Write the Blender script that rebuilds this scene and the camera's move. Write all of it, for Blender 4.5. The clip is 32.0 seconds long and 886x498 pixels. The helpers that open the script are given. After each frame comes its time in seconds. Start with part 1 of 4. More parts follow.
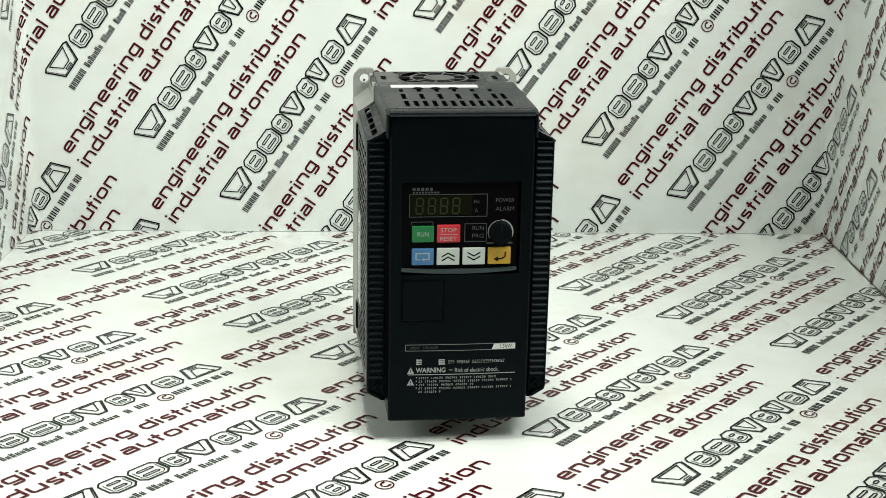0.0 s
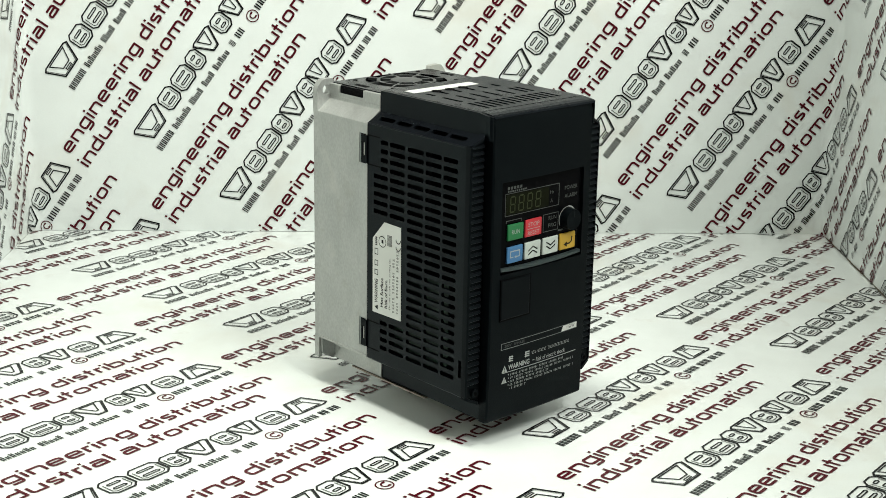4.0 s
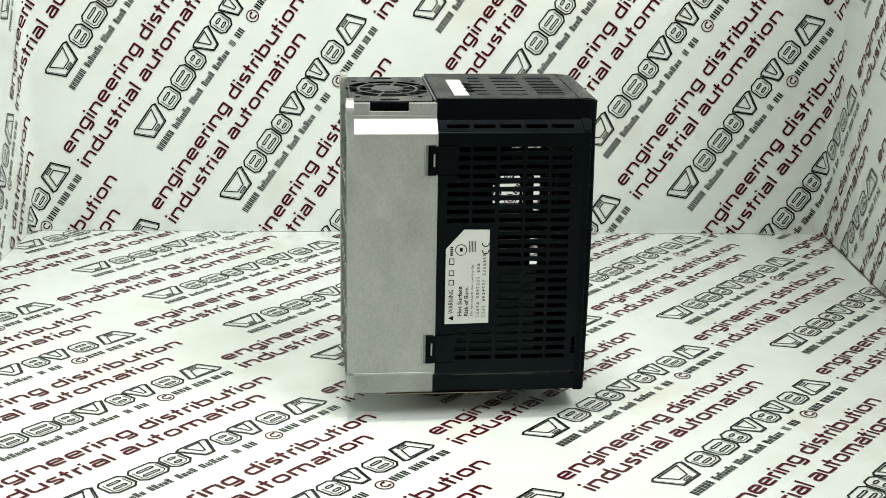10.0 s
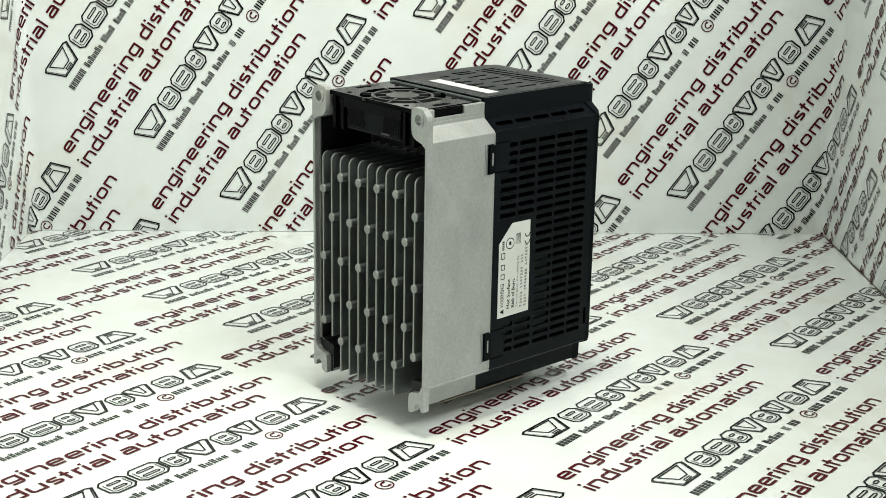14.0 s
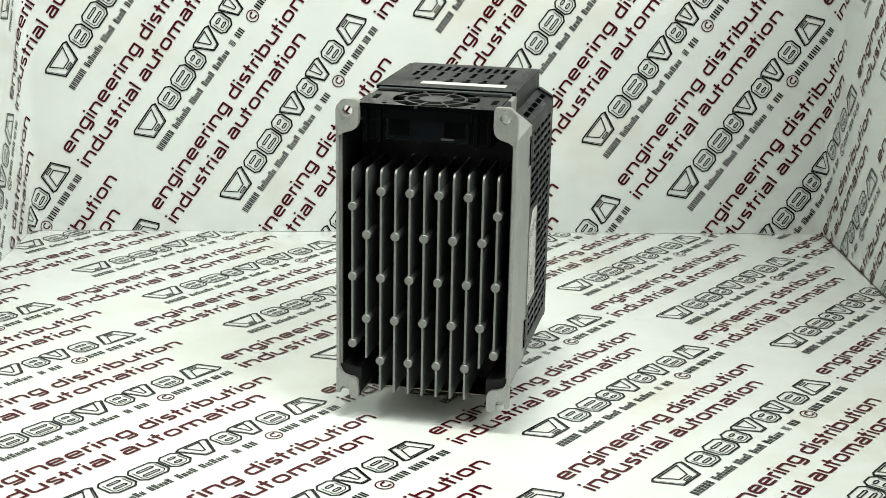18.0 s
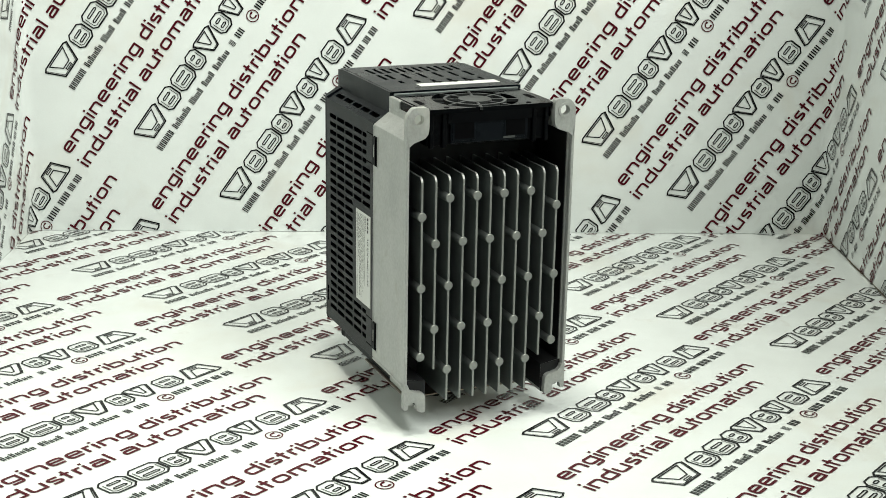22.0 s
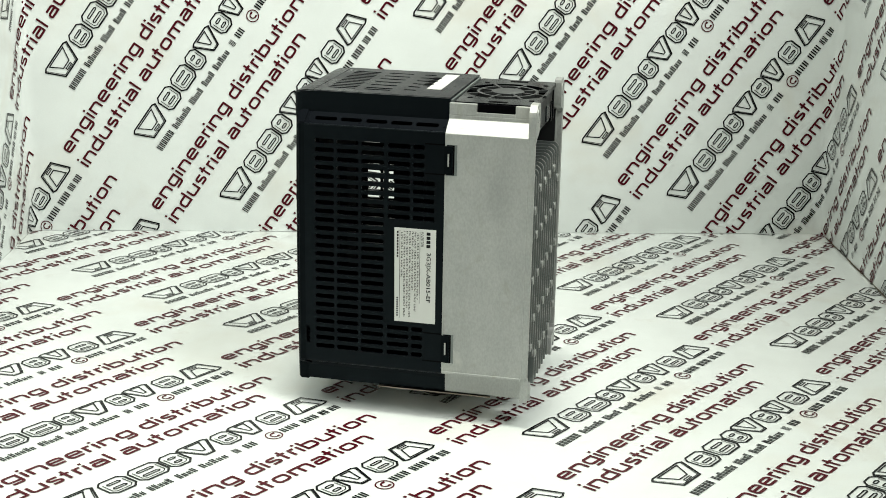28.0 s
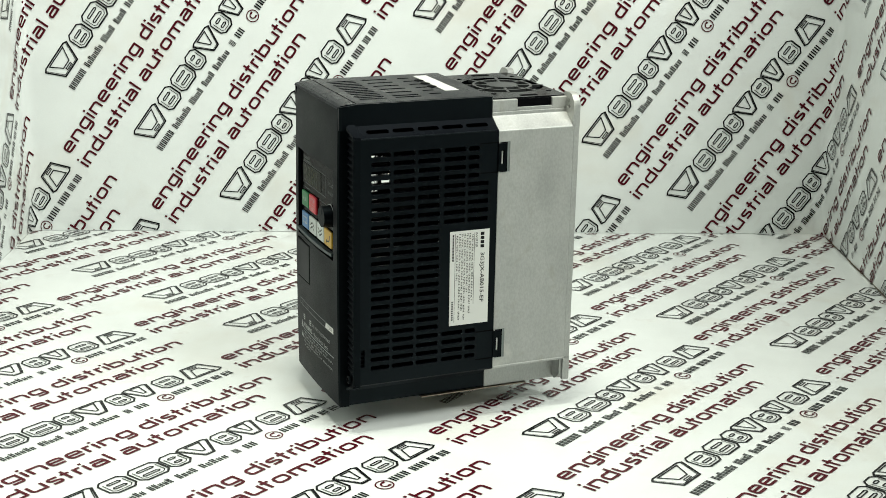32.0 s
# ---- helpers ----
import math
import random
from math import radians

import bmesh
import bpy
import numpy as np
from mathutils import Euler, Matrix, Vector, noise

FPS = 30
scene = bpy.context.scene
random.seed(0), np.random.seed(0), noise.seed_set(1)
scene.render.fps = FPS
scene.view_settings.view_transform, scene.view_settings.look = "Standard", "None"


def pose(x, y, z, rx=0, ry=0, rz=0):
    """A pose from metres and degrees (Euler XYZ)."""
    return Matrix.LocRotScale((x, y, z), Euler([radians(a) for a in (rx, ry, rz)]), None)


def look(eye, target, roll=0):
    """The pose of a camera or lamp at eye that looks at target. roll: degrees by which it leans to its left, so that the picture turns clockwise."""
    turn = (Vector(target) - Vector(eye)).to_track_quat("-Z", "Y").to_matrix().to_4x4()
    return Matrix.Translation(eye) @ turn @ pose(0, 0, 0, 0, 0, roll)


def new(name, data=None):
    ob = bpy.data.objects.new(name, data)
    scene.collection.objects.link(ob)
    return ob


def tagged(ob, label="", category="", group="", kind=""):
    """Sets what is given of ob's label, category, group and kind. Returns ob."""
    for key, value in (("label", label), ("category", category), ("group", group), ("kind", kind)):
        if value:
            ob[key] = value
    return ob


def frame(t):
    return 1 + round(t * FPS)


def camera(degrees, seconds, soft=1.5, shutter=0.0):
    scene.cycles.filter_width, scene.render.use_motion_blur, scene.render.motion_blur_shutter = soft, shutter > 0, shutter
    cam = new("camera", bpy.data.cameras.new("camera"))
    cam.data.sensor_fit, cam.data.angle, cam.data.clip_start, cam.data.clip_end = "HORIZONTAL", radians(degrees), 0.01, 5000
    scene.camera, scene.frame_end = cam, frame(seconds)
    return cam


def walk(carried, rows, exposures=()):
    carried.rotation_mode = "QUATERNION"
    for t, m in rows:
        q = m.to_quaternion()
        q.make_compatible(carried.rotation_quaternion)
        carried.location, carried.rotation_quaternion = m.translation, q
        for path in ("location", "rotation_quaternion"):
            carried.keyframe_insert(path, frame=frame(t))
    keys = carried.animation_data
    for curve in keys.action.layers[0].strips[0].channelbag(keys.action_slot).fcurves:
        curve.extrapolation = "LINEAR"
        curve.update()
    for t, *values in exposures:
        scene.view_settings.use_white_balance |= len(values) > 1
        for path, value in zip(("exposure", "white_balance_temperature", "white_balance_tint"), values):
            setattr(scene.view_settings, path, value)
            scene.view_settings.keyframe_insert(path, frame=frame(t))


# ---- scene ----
MM = 0.001
LIFT = 0.012                      # underside of the device above the paper
TURN0, RATE = 6.815, 8.943        # turntable: start angle and degrees a second

# ---- camera ----
cam = camera(34.133, 32.0, soft=0.8)
EYE = (0.0, -0.8843, 0.3464 + LIFT)
TILT = 0.28931
AIM = (EYE[0] + 0.0002, EYE[1] + math.cos(TILT), EYE[2] - math.sin(TILT))
walk(cam, [(0.0, look(EYE, AIM, 1.057)), (32.0, look(EYE, AIM, 1.057))],
     [(0.0, -0.01), (3.5, 0.015), (6.0, 0.045), (9.0, 0.02), (11.0, -0.035), (13.0, -0.03), (17.0, -0.04), (20.0, -0.02), (25.0, -0.03), (28.0, 0.0), (32.0, 0.0)])

# ---- light ----
world = bpy.data.worlds.new("studio_air")
world.use_nodes = True
world.node_tree.nodes["Background"].inputs[0].default_value = (0.84, 0.90, 0.85, 1)
world.node_tree.nodes["Background"].inputs[1].default_value = 0.12
scene.world = world


def area_lamp(name, eye, target, sx, sy, power, colour, spread=180):
    data = bpy.data.lights.new(name, "AREA")
    data.shape, data.size, data.size_y, data.energy, data.color = "RECTANGLE", sx, sy, power, colour
    data.spread = radians(spread)
    ob = new(name, data)
    ob.matrix_world = look(eye, target)
    return ob


area_lamp("softbox_lamp", (-0.05, -0.14, 1.25), (-0.13, -0.18, 0), 0.23, 0.23, 3.40, (0.970, 0.985, 0.872), 95)
area_lamp("side_lamp", (0.42, -0.40, 0.95), (-0.22, 0.18, 0.12), 0.40, 0.40, 3.02, (0.970, 0.997, 0.930), 102)


# ---- materials ----
def material(name, colour, rough=0.5, metal=0.0, vary=0.06, scale=60.0, bump=0.0, bump_scale=400.0, spec=0.5, stretch=(1, 1, 1), grain=0.0, sheen=(1, 1, 1)):
    m = bpy.data.materials.new(name)
    m.use_nodes = True
    nt = m.node_tree
    b = nt.nodes["Principled BSDF"]
    b.inputs["Roughness"].default_value = rough
    b.inputs["Metallic"].default_value = metal
    b.inputs["Specular IOR Level"].default_value = spec
    b.inputs["Specular Tint"].default_value = (*sheen, 1)
    tc = nt.nodes.new("ShaderNodeTexCoord")
    mp = nt.nodes.new("ShaderNodeMapping")
    mp.inputs["Scale"].default_value = stretch
    nt.links.new(tc.outputs["Object"], mp.inputs["Vector"])
    n1 = nt.nodes.new("ShaderNodeTexNoise")
    n1.inputs["Scale"].default_value = scale
    n1.inputs["Detail"].default_value = 6
    nt.links.new(mp.outputs["Vector"], n1.inputs["Vector"])
    ramp = nt.nodes.new("ShaderNodeMapRange")
    ramp.inputs["From Min"].default_value, ramp.inputs["From Max"].default_value = 0.3, 0.7
    ramp.inputs["To Min"].default_value, ramp.inputs["To Max"].default_value = 1 - vary, 1 + vary
    nt.links.new(n1.outputs["Fac"], ramp.inputs["Value"])
    mul = nt.nodes.new("ShaderNodeVectorMath")
    mul.operation = "SCALE"
    mul.inputs[0].default_value = colour[:3]
    if grain:
        n3 = nt.nodes.new("ShaderNodeTexNoise")
        n3.inputs["Scale"].default_value = 900
        n3.inputs["Detail"].default_value = 3
        nt.links.new(mp.outputs["Vector"], n3.inputs["Vector"])
        r3 = nt.nodes.new("ShaderNodeMapRange")
        r3.inputs["From Min"].default_value, r3.inputs["From Max"].default_value = 0.3, 0.7
        r3.inputs["To Min"].default_value, r3.inputs["To Max"].default_value = 1 - grain, 1 + grain
        nt.links.new(n3.outputs["Fac"], r3.inputs["Value"])
        both = nt.nodes.new("ShaderNodeMath")
        both.operation = "MULTIPLY"
        nt.links.new(ramp.outputs["Result"], both.inputs[0])
        nt.links.new(r3.outputs["Result"], both.inputs[1])
        nt.links.new(both.outputs["Value"], mul.inputs["Scale"])
    else:
        nt.links.new(ramp.outputs["Result"], mul.inputs["Scale"])
    nt.links.new(mul.outputs["Vector"], b.inputs["Base Color"])
    r2 = nt.nodes.new("ShaderNodeMapRange")
    r2.inputs["From Min"].default_value, r2.inputs["From Max"].default_value = 0.3, 0.7
    r2.inputs["To Min"].default_value, r2.inputs["To Max"].default_value = max(rough - 0.06, 0.02), min(rough + 0.06, 1)
    nt.links.new(n1.outputs["Fac"], r2.inputs["Value"])
    nt.links.new(r2.outputs["Result"], b.inputs["Roughness"])
    if bump:
        n2 = nt.nodes.new("ShaderNodeTexNoise")
        n2.inputs["Scale"].default_value = bump_scale
        n2.inputs["Detail"].default_value = 4
        nt.links.new(mp.outputs["Vector"], n2.inputs["Vector"])
        bp = nt.nodes.new("ShaderNodeBump")
        bp.inputs["Strength"].default_value = bump
        bp.inputs["Distance"].default_value = 0.001
        nt.links.new(n2.outputs["Fac"], bp.inputs["Height"])
        nt.links.new(bp.outputs["Normal"], b.inputs["Normal"])
    return m


PAPER = material("white_vinyl_paper", (0.78, 0.82, 0.80), 0.20, vary=0.035, scale=22, bump=0.3, bump_scale=16, spec=0.5, grain=0.012)


def smudge(m, colour, scale, lo, hi, most):
    """Faint stains over a material's colour, where a coarse noise is high."""
    nt = m.node_tree
    b = nt.nodes["Principled BSDF"]
    base = b.inputs["Base Color"].links[0].from_socket
    tc = nt.nodes.new("ShaderNodeTexCoord")
    n = nt.nodes.new("ShaderNodeTexNoise")
    n.inputs["Scale"].default_value, n.inputs["Detail"].default_value, n.inputs["Distortion"].default_value = scale, 5, 0.6
    nt.links.new(tc.outputs["Object"], n.inputs["Vector"])
    r = nt.nodes.new("ShaderNodeMapRange")
    r.inputs["From Min"].default_value, r.inputs["From Max"].default_value = lo, hi
    r.inputs["To Max"].default_value = most
    nt.links.new(n.outputs["Fac"], r.inputs["Value"])
    mix = nt.nodes.new("ShaderNodeMix")
    mix.data_type = "RGBA"
    mix.inputs["B"].default_value = (*colour, 1)
    nt.links.new(r.outputs["Result"], mix.inputs["Factor"])
    nt.links.new(base, mix.inputs["A"])
    nt.links.new(mix.outputs["Result"], b.inputs["Base Color"])


smudge(PAPER, (0.66, 0.62, 0.52), 11.0, 0.56, 0.74, 0.42)
smudge(PAPER, (0.62, 0.60, 0.55), 46.0, 0.66, 0.78, 0.35)
RED_INK = material("dark_red_ink", (0.072, 0.004, 0.010), 0.30, spec=0.14, vary=0.15, scale=200)
BLACK_INK = material("black_ink", (0.006, 0.006, 0.007), 0.28, spec=0.20, vary=0.15, scale=200)
ALU = material("cast_aluminium", (0.42, 0.43, 0.415), 0.53, 0.60, vary=0.10, scale=60, bump=0.06, bump_scale=500, stretch=(1, 1, 0.6), grain=0.08)
smudge(ALU, (0.60, 0.60, 0.55), 34.0, 0.60, 0.74, 0.45)
smudge(ALU, (0.33, 0.32, 0.27), 85.0, 0.60, 0.76, 0.40)
# lit fin edges and shaded fins: light put into two copies of aluminium
ALU_LIT_EDGE = material("lit_fin_edges", (0.29, 0.30, 0.285), 0.45, 0.7, vary=0.10, scale=80, grain=0.06)
ALU_SHADED = material("shaded_aluminium", (0.215, 0.24, 0.235), 0.45, 0.74, vary=0.12, scale=60, bump=0.1, bump_scale=700)
# near-black copy that carries the shade deep inside the heat sink
ALU_DEEP_SHADE = material("deep_shade_casting", (0.014, 0.015, 0.016), 0.6, 0.5)
STEEL = material("zinc_plate", (0.25, 0.21, 0.17), 0.35, 0.9, vary=0.08)
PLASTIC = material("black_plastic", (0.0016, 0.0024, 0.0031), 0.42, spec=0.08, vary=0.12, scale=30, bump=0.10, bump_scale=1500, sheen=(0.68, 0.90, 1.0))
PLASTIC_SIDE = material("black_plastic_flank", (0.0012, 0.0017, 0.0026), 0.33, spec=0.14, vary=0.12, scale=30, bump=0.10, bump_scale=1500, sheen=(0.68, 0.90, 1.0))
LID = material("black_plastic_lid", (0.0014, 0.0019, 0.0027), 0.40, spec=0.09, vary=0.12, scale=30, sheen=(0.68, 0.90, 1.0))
# lighter copy of the casing's black; its grazing sheen is put into the colour
PLASTIC_LIT = material("black_plastic_lit", (0.0045, 0.0056, 0.0074), 0.28, spec=0.065, vary=0.12, scale=30, bump=0.10, bump_scale=1500, sheen=(0.78, 0.93, 1.0))
PLASTIC_RIB = material("black_plastic_ribs", (0.003, 0.0037, 0.0048), 0.36, spec=0.15, vary=0.12, scale=30, sheen=(0.68, 0.90, 1.0))
FAN_PLATE = material("glossy_fan_plate", (0.002, 0.0024, 0.003), 0.12, spec=0.035, vary=0.1)
PLASTIC_FAN = material("fan_plastic", (0.0015, 0.0018, 0.0024), 0.30, spec=0.06, vary=0.1)
GLOSS = material("gloss_keypad_foil", (0.0022, 0.0022, 0.0027), 0.16, spec=0.035, vary=0.1)
DISPLAY = material("smoked_display", (0.0060, 0.0070, 0.0028), 0.15, spec=0.05, vary=0.1)
SEGMENT = material("dim_segment", (0.028, 0.034, 0.013), 0.35, spec=0.1)
LABEL = material("white_label", (0.64, 0.65, 0.62), 0.45, vary=0.03)
LEGEND = material("white_legend", (0.36, 0.38, 0.37), 0.5, vary=0.03)
DIM_LEGEND = material("grey_legend", (0.065, 0.07, 0.068), 0.5, spec=0.2, vary=0.05)
FRAME_LEGEND = material("pale_frame_line", (0.20, 0.215, 0.21), 0.5, spec=0.2, vary=0.05)
GREEN = material("green_key", (0.008, 0.16, 0.045), 0.4)
RED = material("red_key", (0.50, 0.020, 0.032), 0.4)
BLUE = material("blue_key", (0.05, 0.17, 0.36), 0.4)
WHITE_KEY = material("white_key", (0.50, 0.54, 0.51), 0.4)
YELLOW = material("yellow_key", (0.50, 0.30, 0.025), 0.4)
SILVER = material("silver_trim", (0.048, 0.064, 0.066), 0.4, 0.3, spec=0.25)
# near-black that stands for the shade inside slots, gaps and holes
INSIDE_SHADE = material("inside_shade", (0.0012, 0.0012, 0.0015), 0.7, spec=0.03)
STUDIO = material("grey_studio_wall", (0.07, 0.07, 0.07), 0.9)
POST = material("dark_brown_turntable", (0.030, 0.014, 0.010), 0.5)


# ---- mesh tools ----
def part(name, bm, mat, parent=None, label=""):
    bmesh.ops.recalc_face_normals(bm, faces=bm.faces)
    me = bpy.data.meshes.new(name)
    bm.to_mesh(me)
    bm.free()
    me.materials.append(mat)
    ob = new(name, me)
    if parent is not None:
        ob.parent = parent
    if label:
        ob["label"] = label
    return ob


def box(bm, x0, x1, y0, y1, z0, z1, bevel=0.0, seg=2):
    """A box in millimetres."""
    r = bmesh.ops.create_cube(bm, size=1.0)
    vs = r["verts"]
    bmesh.ops.scale(bm, vec=(abs(x1 - x0) * MM, abs(y1 - y0) * MM, abs(z1 - z0) * MM), verts=vs)
    bmesh.ops.translate(bm, vec=((x0 + x1) / 2 * MM, (y0 + y1) / 2 * MM, (z0 + z1) / 2 * MM), verts=vs)
    if bevel:
        es = list({e for v in vs for e in v.link_edges})
        bmesh.ops.bevel(bm, geom=es, offset=bevel * MM, segments=seg, affect="EDGES", profile=0.5)
    return bm


def boxed(*a, **k):
    return box(bmesh.new(), *a, **k)


def prism(bm, pts, a0, a1, to3):
    """A closed outline pts swept from a0 to a1; to3(p, q, a) gives x, y, z in millimetres."""
    lo = [bm.verts.new(Vector(to3(p, q, a0)) * MM) for p, q in pts]
    hi = [bm.verts.new(Vector(to3(p, q, a1)) * MM) for p, q in pts]
    bm.faces.new(lo)
    bm.faces.new(hi[::-1])
    n = len(pts)
    for i in range(n):
        bm.faces.new((lo[i], lo[(i + 1) % n], hi[(i + 1) % n], hi[i]))
    return bm


def rod(bm, c, axis, r, a0, a1, n=16, r2=None):
    """A cylinder along an axis; c is its centre in the two other coordinates."""
    r2 = r if r2 is None else r2

    def place(p, q, a):
        return {"x": (a, p, q), "y": (p, a, q), "z": (p, q, a)}[axis]
    lo = [bm.verts.new(Vector(place(c[0] + r * math.cos(k * math.tau / n), c[1] + r * math.sin(k * math.tau / n), a0)) * MM) for k in range(n)]
    hi = [bm.verts.new(Vector(place(c[0] + r2 * math.cos(k * math.tau / n), c[1] + r2 * math.sin(k * math.tau / n), a1)) * MM) for k in range(n)]
    bm.faces.new(lo)
    bm.faces.new(hi)
    for k in range(n):
        bm.faces.new((lo[k], lo[(k + 1) % n], hi[(k + 1) % n], hi[k]))
    return bm


def ring(bm, c, r0, r1, a0, a1, to3, n=32, start=0.0, sweep=math.tau):
    """A flat ring, or an arc of one, with thickness."""
    full = sweep > 6.28
    m = n if full else n + 1
    rows = []
    for k in range(m):
        w = start + sweep * k / n
        co, si = math.cos(w), math.sin(w)
        rows.append([bm.verts.new(Vector(to3(c[0] + r * co, c[1] + r * si, a)) * MM) for r, a in ((r0, a0), (r1, a0), (r1, a1), (r0, a1))])
    for k in range(n):
        p, q = rows[k], rows[(k + 1) % m]
        for j in range(4):
            bm.faces.new((p[j], p[(j + 1) % 4], q[(j + 1) % 4], q[j]))
    if not full:
        bm.faces.new(rows[0])
        bm.faces.new(rows[-1])
    return bm


def grille(us, vs, hole, w0, w1, to3, corner=0.26):
    """A plate between w0 and w1 over the breaks us and vs, with rounded slots through it where hole(i, j) holds."""
    verts, faces, seen = [], [], {}

    def v(u, q, w):
        key = (round(u, 3), round(q, 3), w)
        if key not in seen:
            seen[key] = len(verts)
            verts.append(tuple(c * MM for c in to3(u, q, w)))
        return seen[key]
    nu, nv = len(us) - 1, len(vs) - 1
    for i in range(nu):
        for j in range(nv):
            a, b, c, d = us[i], us[i + 1], vs[j], vs[j + 1]
            h = hole(i, j)
            if not h:
                faces.append((v(a, c, w0), v(b, c, w0), v(b, d, w0), v(a, d, w0)))
                faces.append((v(a, d, w1), v(b, d, w1), v(b, c, w1), v(a, c, w1)))
                for cond, p, q in ((i == 0, (a, c), (a, d)), (i == nu - 1, (b, c), (b, d)), (j == 0, (a, c), (b, c)), (j == nv - 1, (a, d), (b, d))):
                    if cond:
                        faces.append((v(*p, w0), v(*q, w0), v(*q, w1), v(*p, w1)))
                continue
            k = corner * min(b - a, d - c) if h is True else 0.0
            if k:
                o = [(a + k, c), (b - k, c), (b, c + k), (b, d - k), (b - k, d), (a + k, d), (a, d - k), (a, c + k)]
                for x, y, z in (((b - k, c), (b, c), (b, c + k)), ((b, d - k), (b, d), (b - k, d)), ((a + k, d), (a, d), (a, d - k)), ((a, c + k), (a, c), (a + k, c))):
                    faces.append((v(*x, w0), v(*y, w0), v(*z, w0)))
                    faces.append((v(*z, w1), v(*y, w1), v(*x, w1)))
            else:
                o = [(a, c), (b, c), (b, d), (a, d)]
            for q in range(len(o)):
                p, r = o[q], o[(q + 1) % len(o)]
                faces.append((v(*p, w0), v(*p, w1), v(*r, w1), v(*r, w0)))
    me = bpy.data.meshes.new("plate")
    me.from_pydata(verts, [], faces)
    bm = bmesh.new()
    bm.from_mesh(me)
    bpy.data.meshes.remove(me)
    return bm


def letters(body, spacing=1.0, bold=0.0):
    """The flat outlines of a line of writing: a mesh's vertices and faces, one line high, and its box."""
    cu = bpy.data.curves.new("line", "FONT")
    cu.body, cu.space_character, cu.offset, cu.resolution_u = body, spacing, bold, 3
    ob = bpy.data.objects.new("line", cu)
    me = ob.to_mesh()
    vs = [tuple(x.co[:2]) for x in me.vertices]
    fs = [tuple(p.vertices) for p in me.polygons]
    ob.to_mesh_clear()
    bpy.data.objects.remove(ob)
    bpy.data.curves.remove(cu)
    return vs, fs, (min(x for x, _ in vs), max(x for x, _ in vs), min(y for _, y in vs), max(y for _, y in vs))


def written(bm, body, u0, u1, v0, v1, to3, bold=0.0, spacing=1.0):
    """Writing fitted into the box u0..u1, v0..v1 of a surface; to3(u, v) in millimetres."""
    vs, fs, (x0, x1, y0, y1) = letters(body, spacing, bold)
    mv = [bm.verts.new(Vector(to3(u0 + (x - x0) / (x1 - x0) * (u1 - u0), v0 + (y - y0) / (y1 - y0) * (v1 - v0))) * MM) for x, y in vs]
    for f in fs:
        try:
            bm.faces.new([mv[i] for i in f])
        except ValueError:
            pass
    return bm


def flat(bm, u0, u1, v0, v1, to3):
    bm.faces.new([bm.verts.new(Vector(to3(u, v)) * MM) for u, v in ((u0, v0), (u1, v0), (u1, v1), (u0, v1))])
    return bm


def poly(bm, pts, to3):
    bm.faces.new([bm.verts.new(Vector(to3(u, v)) * MM) for u, v in pts])
    return bm


def outline(bm, pts, w, to3):
    """A closed line of width w round the outline pts."""
    n = len(pts)
    inner, outer = [], []
    for i in range(n):
        a, b, c = Vector(pts[i - 1]), Vector(pts[i]), Vector(pts[(i + 1) % n])
        d1, d2 = (b - a).normalized(), (c - b).normalized()
        m = Vector((-(d1.y + d2.y), d1.x + d2.x))
        m = m.normalized() * min(1.0 / max(0.35, m.length / 2), 2.2)
        inner.append(bm.verts.new(Vector(to3(*(b + m * w / 2))) * MM))
        outer.append(bm.verts.new(Vector(to3(*(b - m * w / 2))) * MM))
    for i in range(n):
        j = (i + 1) % n
        bm.faces.new((inner[i], outer[i], outer[j], inner[j]))
    return bm


# ---- the paper stage ----
XL, XR, YB0, YB1, HIGH = -0.3671, 0.3476, 0.3546, 0.3895, 0.52
SKEW = math.atan2(YB1 - YB0, XR - XL)
BACK_W = math.hypot(XR - XL, YB1 - YB0)
BEND = 0.012


def sheet(s):
    """The foot of the upright sheet at the length s along it: x, y. The back runs from 0 to BACK_W, round bends lead into the sides."""
    r = BEND
    bx, by = math.cos(SKEW), math.sin(SKEW)
    if s < r:
        d = -s
        if d > r:
            return XL, YB0 - d
        w = (d + r) / (2 * r)
        a = (XL + bx * r, YB0 + by * r)
        b = (XL, YB0 - r)
        c = (XL, YB0)
        return tuple((1 - w) ** 2 * a[i] + 2 * w * (1 - w) * c[i] + w * w * b[i] for i in range(2))
    if s > BACK_W - r:
        d = s - BACK_W
        if d > r:
            return XR + 0.006 * min(d / 0.2, 1), YB1 - d
        w = (d + r) / (2 * r)
        a = (XR - bx * r, YB1 - by * r)
        b = (XR, YB1 - r)
        c = (XR, YB1)
        return tuple((1 - w) ** 2 * a[i] + 2 * w * (1 - w) * c[i] + w * w * b[i] for i in range(2))
    return XL + bx * s, YB0 + by * s


def facing(s):
    """The side on which the print lies at the length s."""
    a, b = Vector(sheet(s - 0.002)), Vector(sheet(s + 0.002))
    d = (b - a).normalized()
    return Vector((d.y, -d.x))


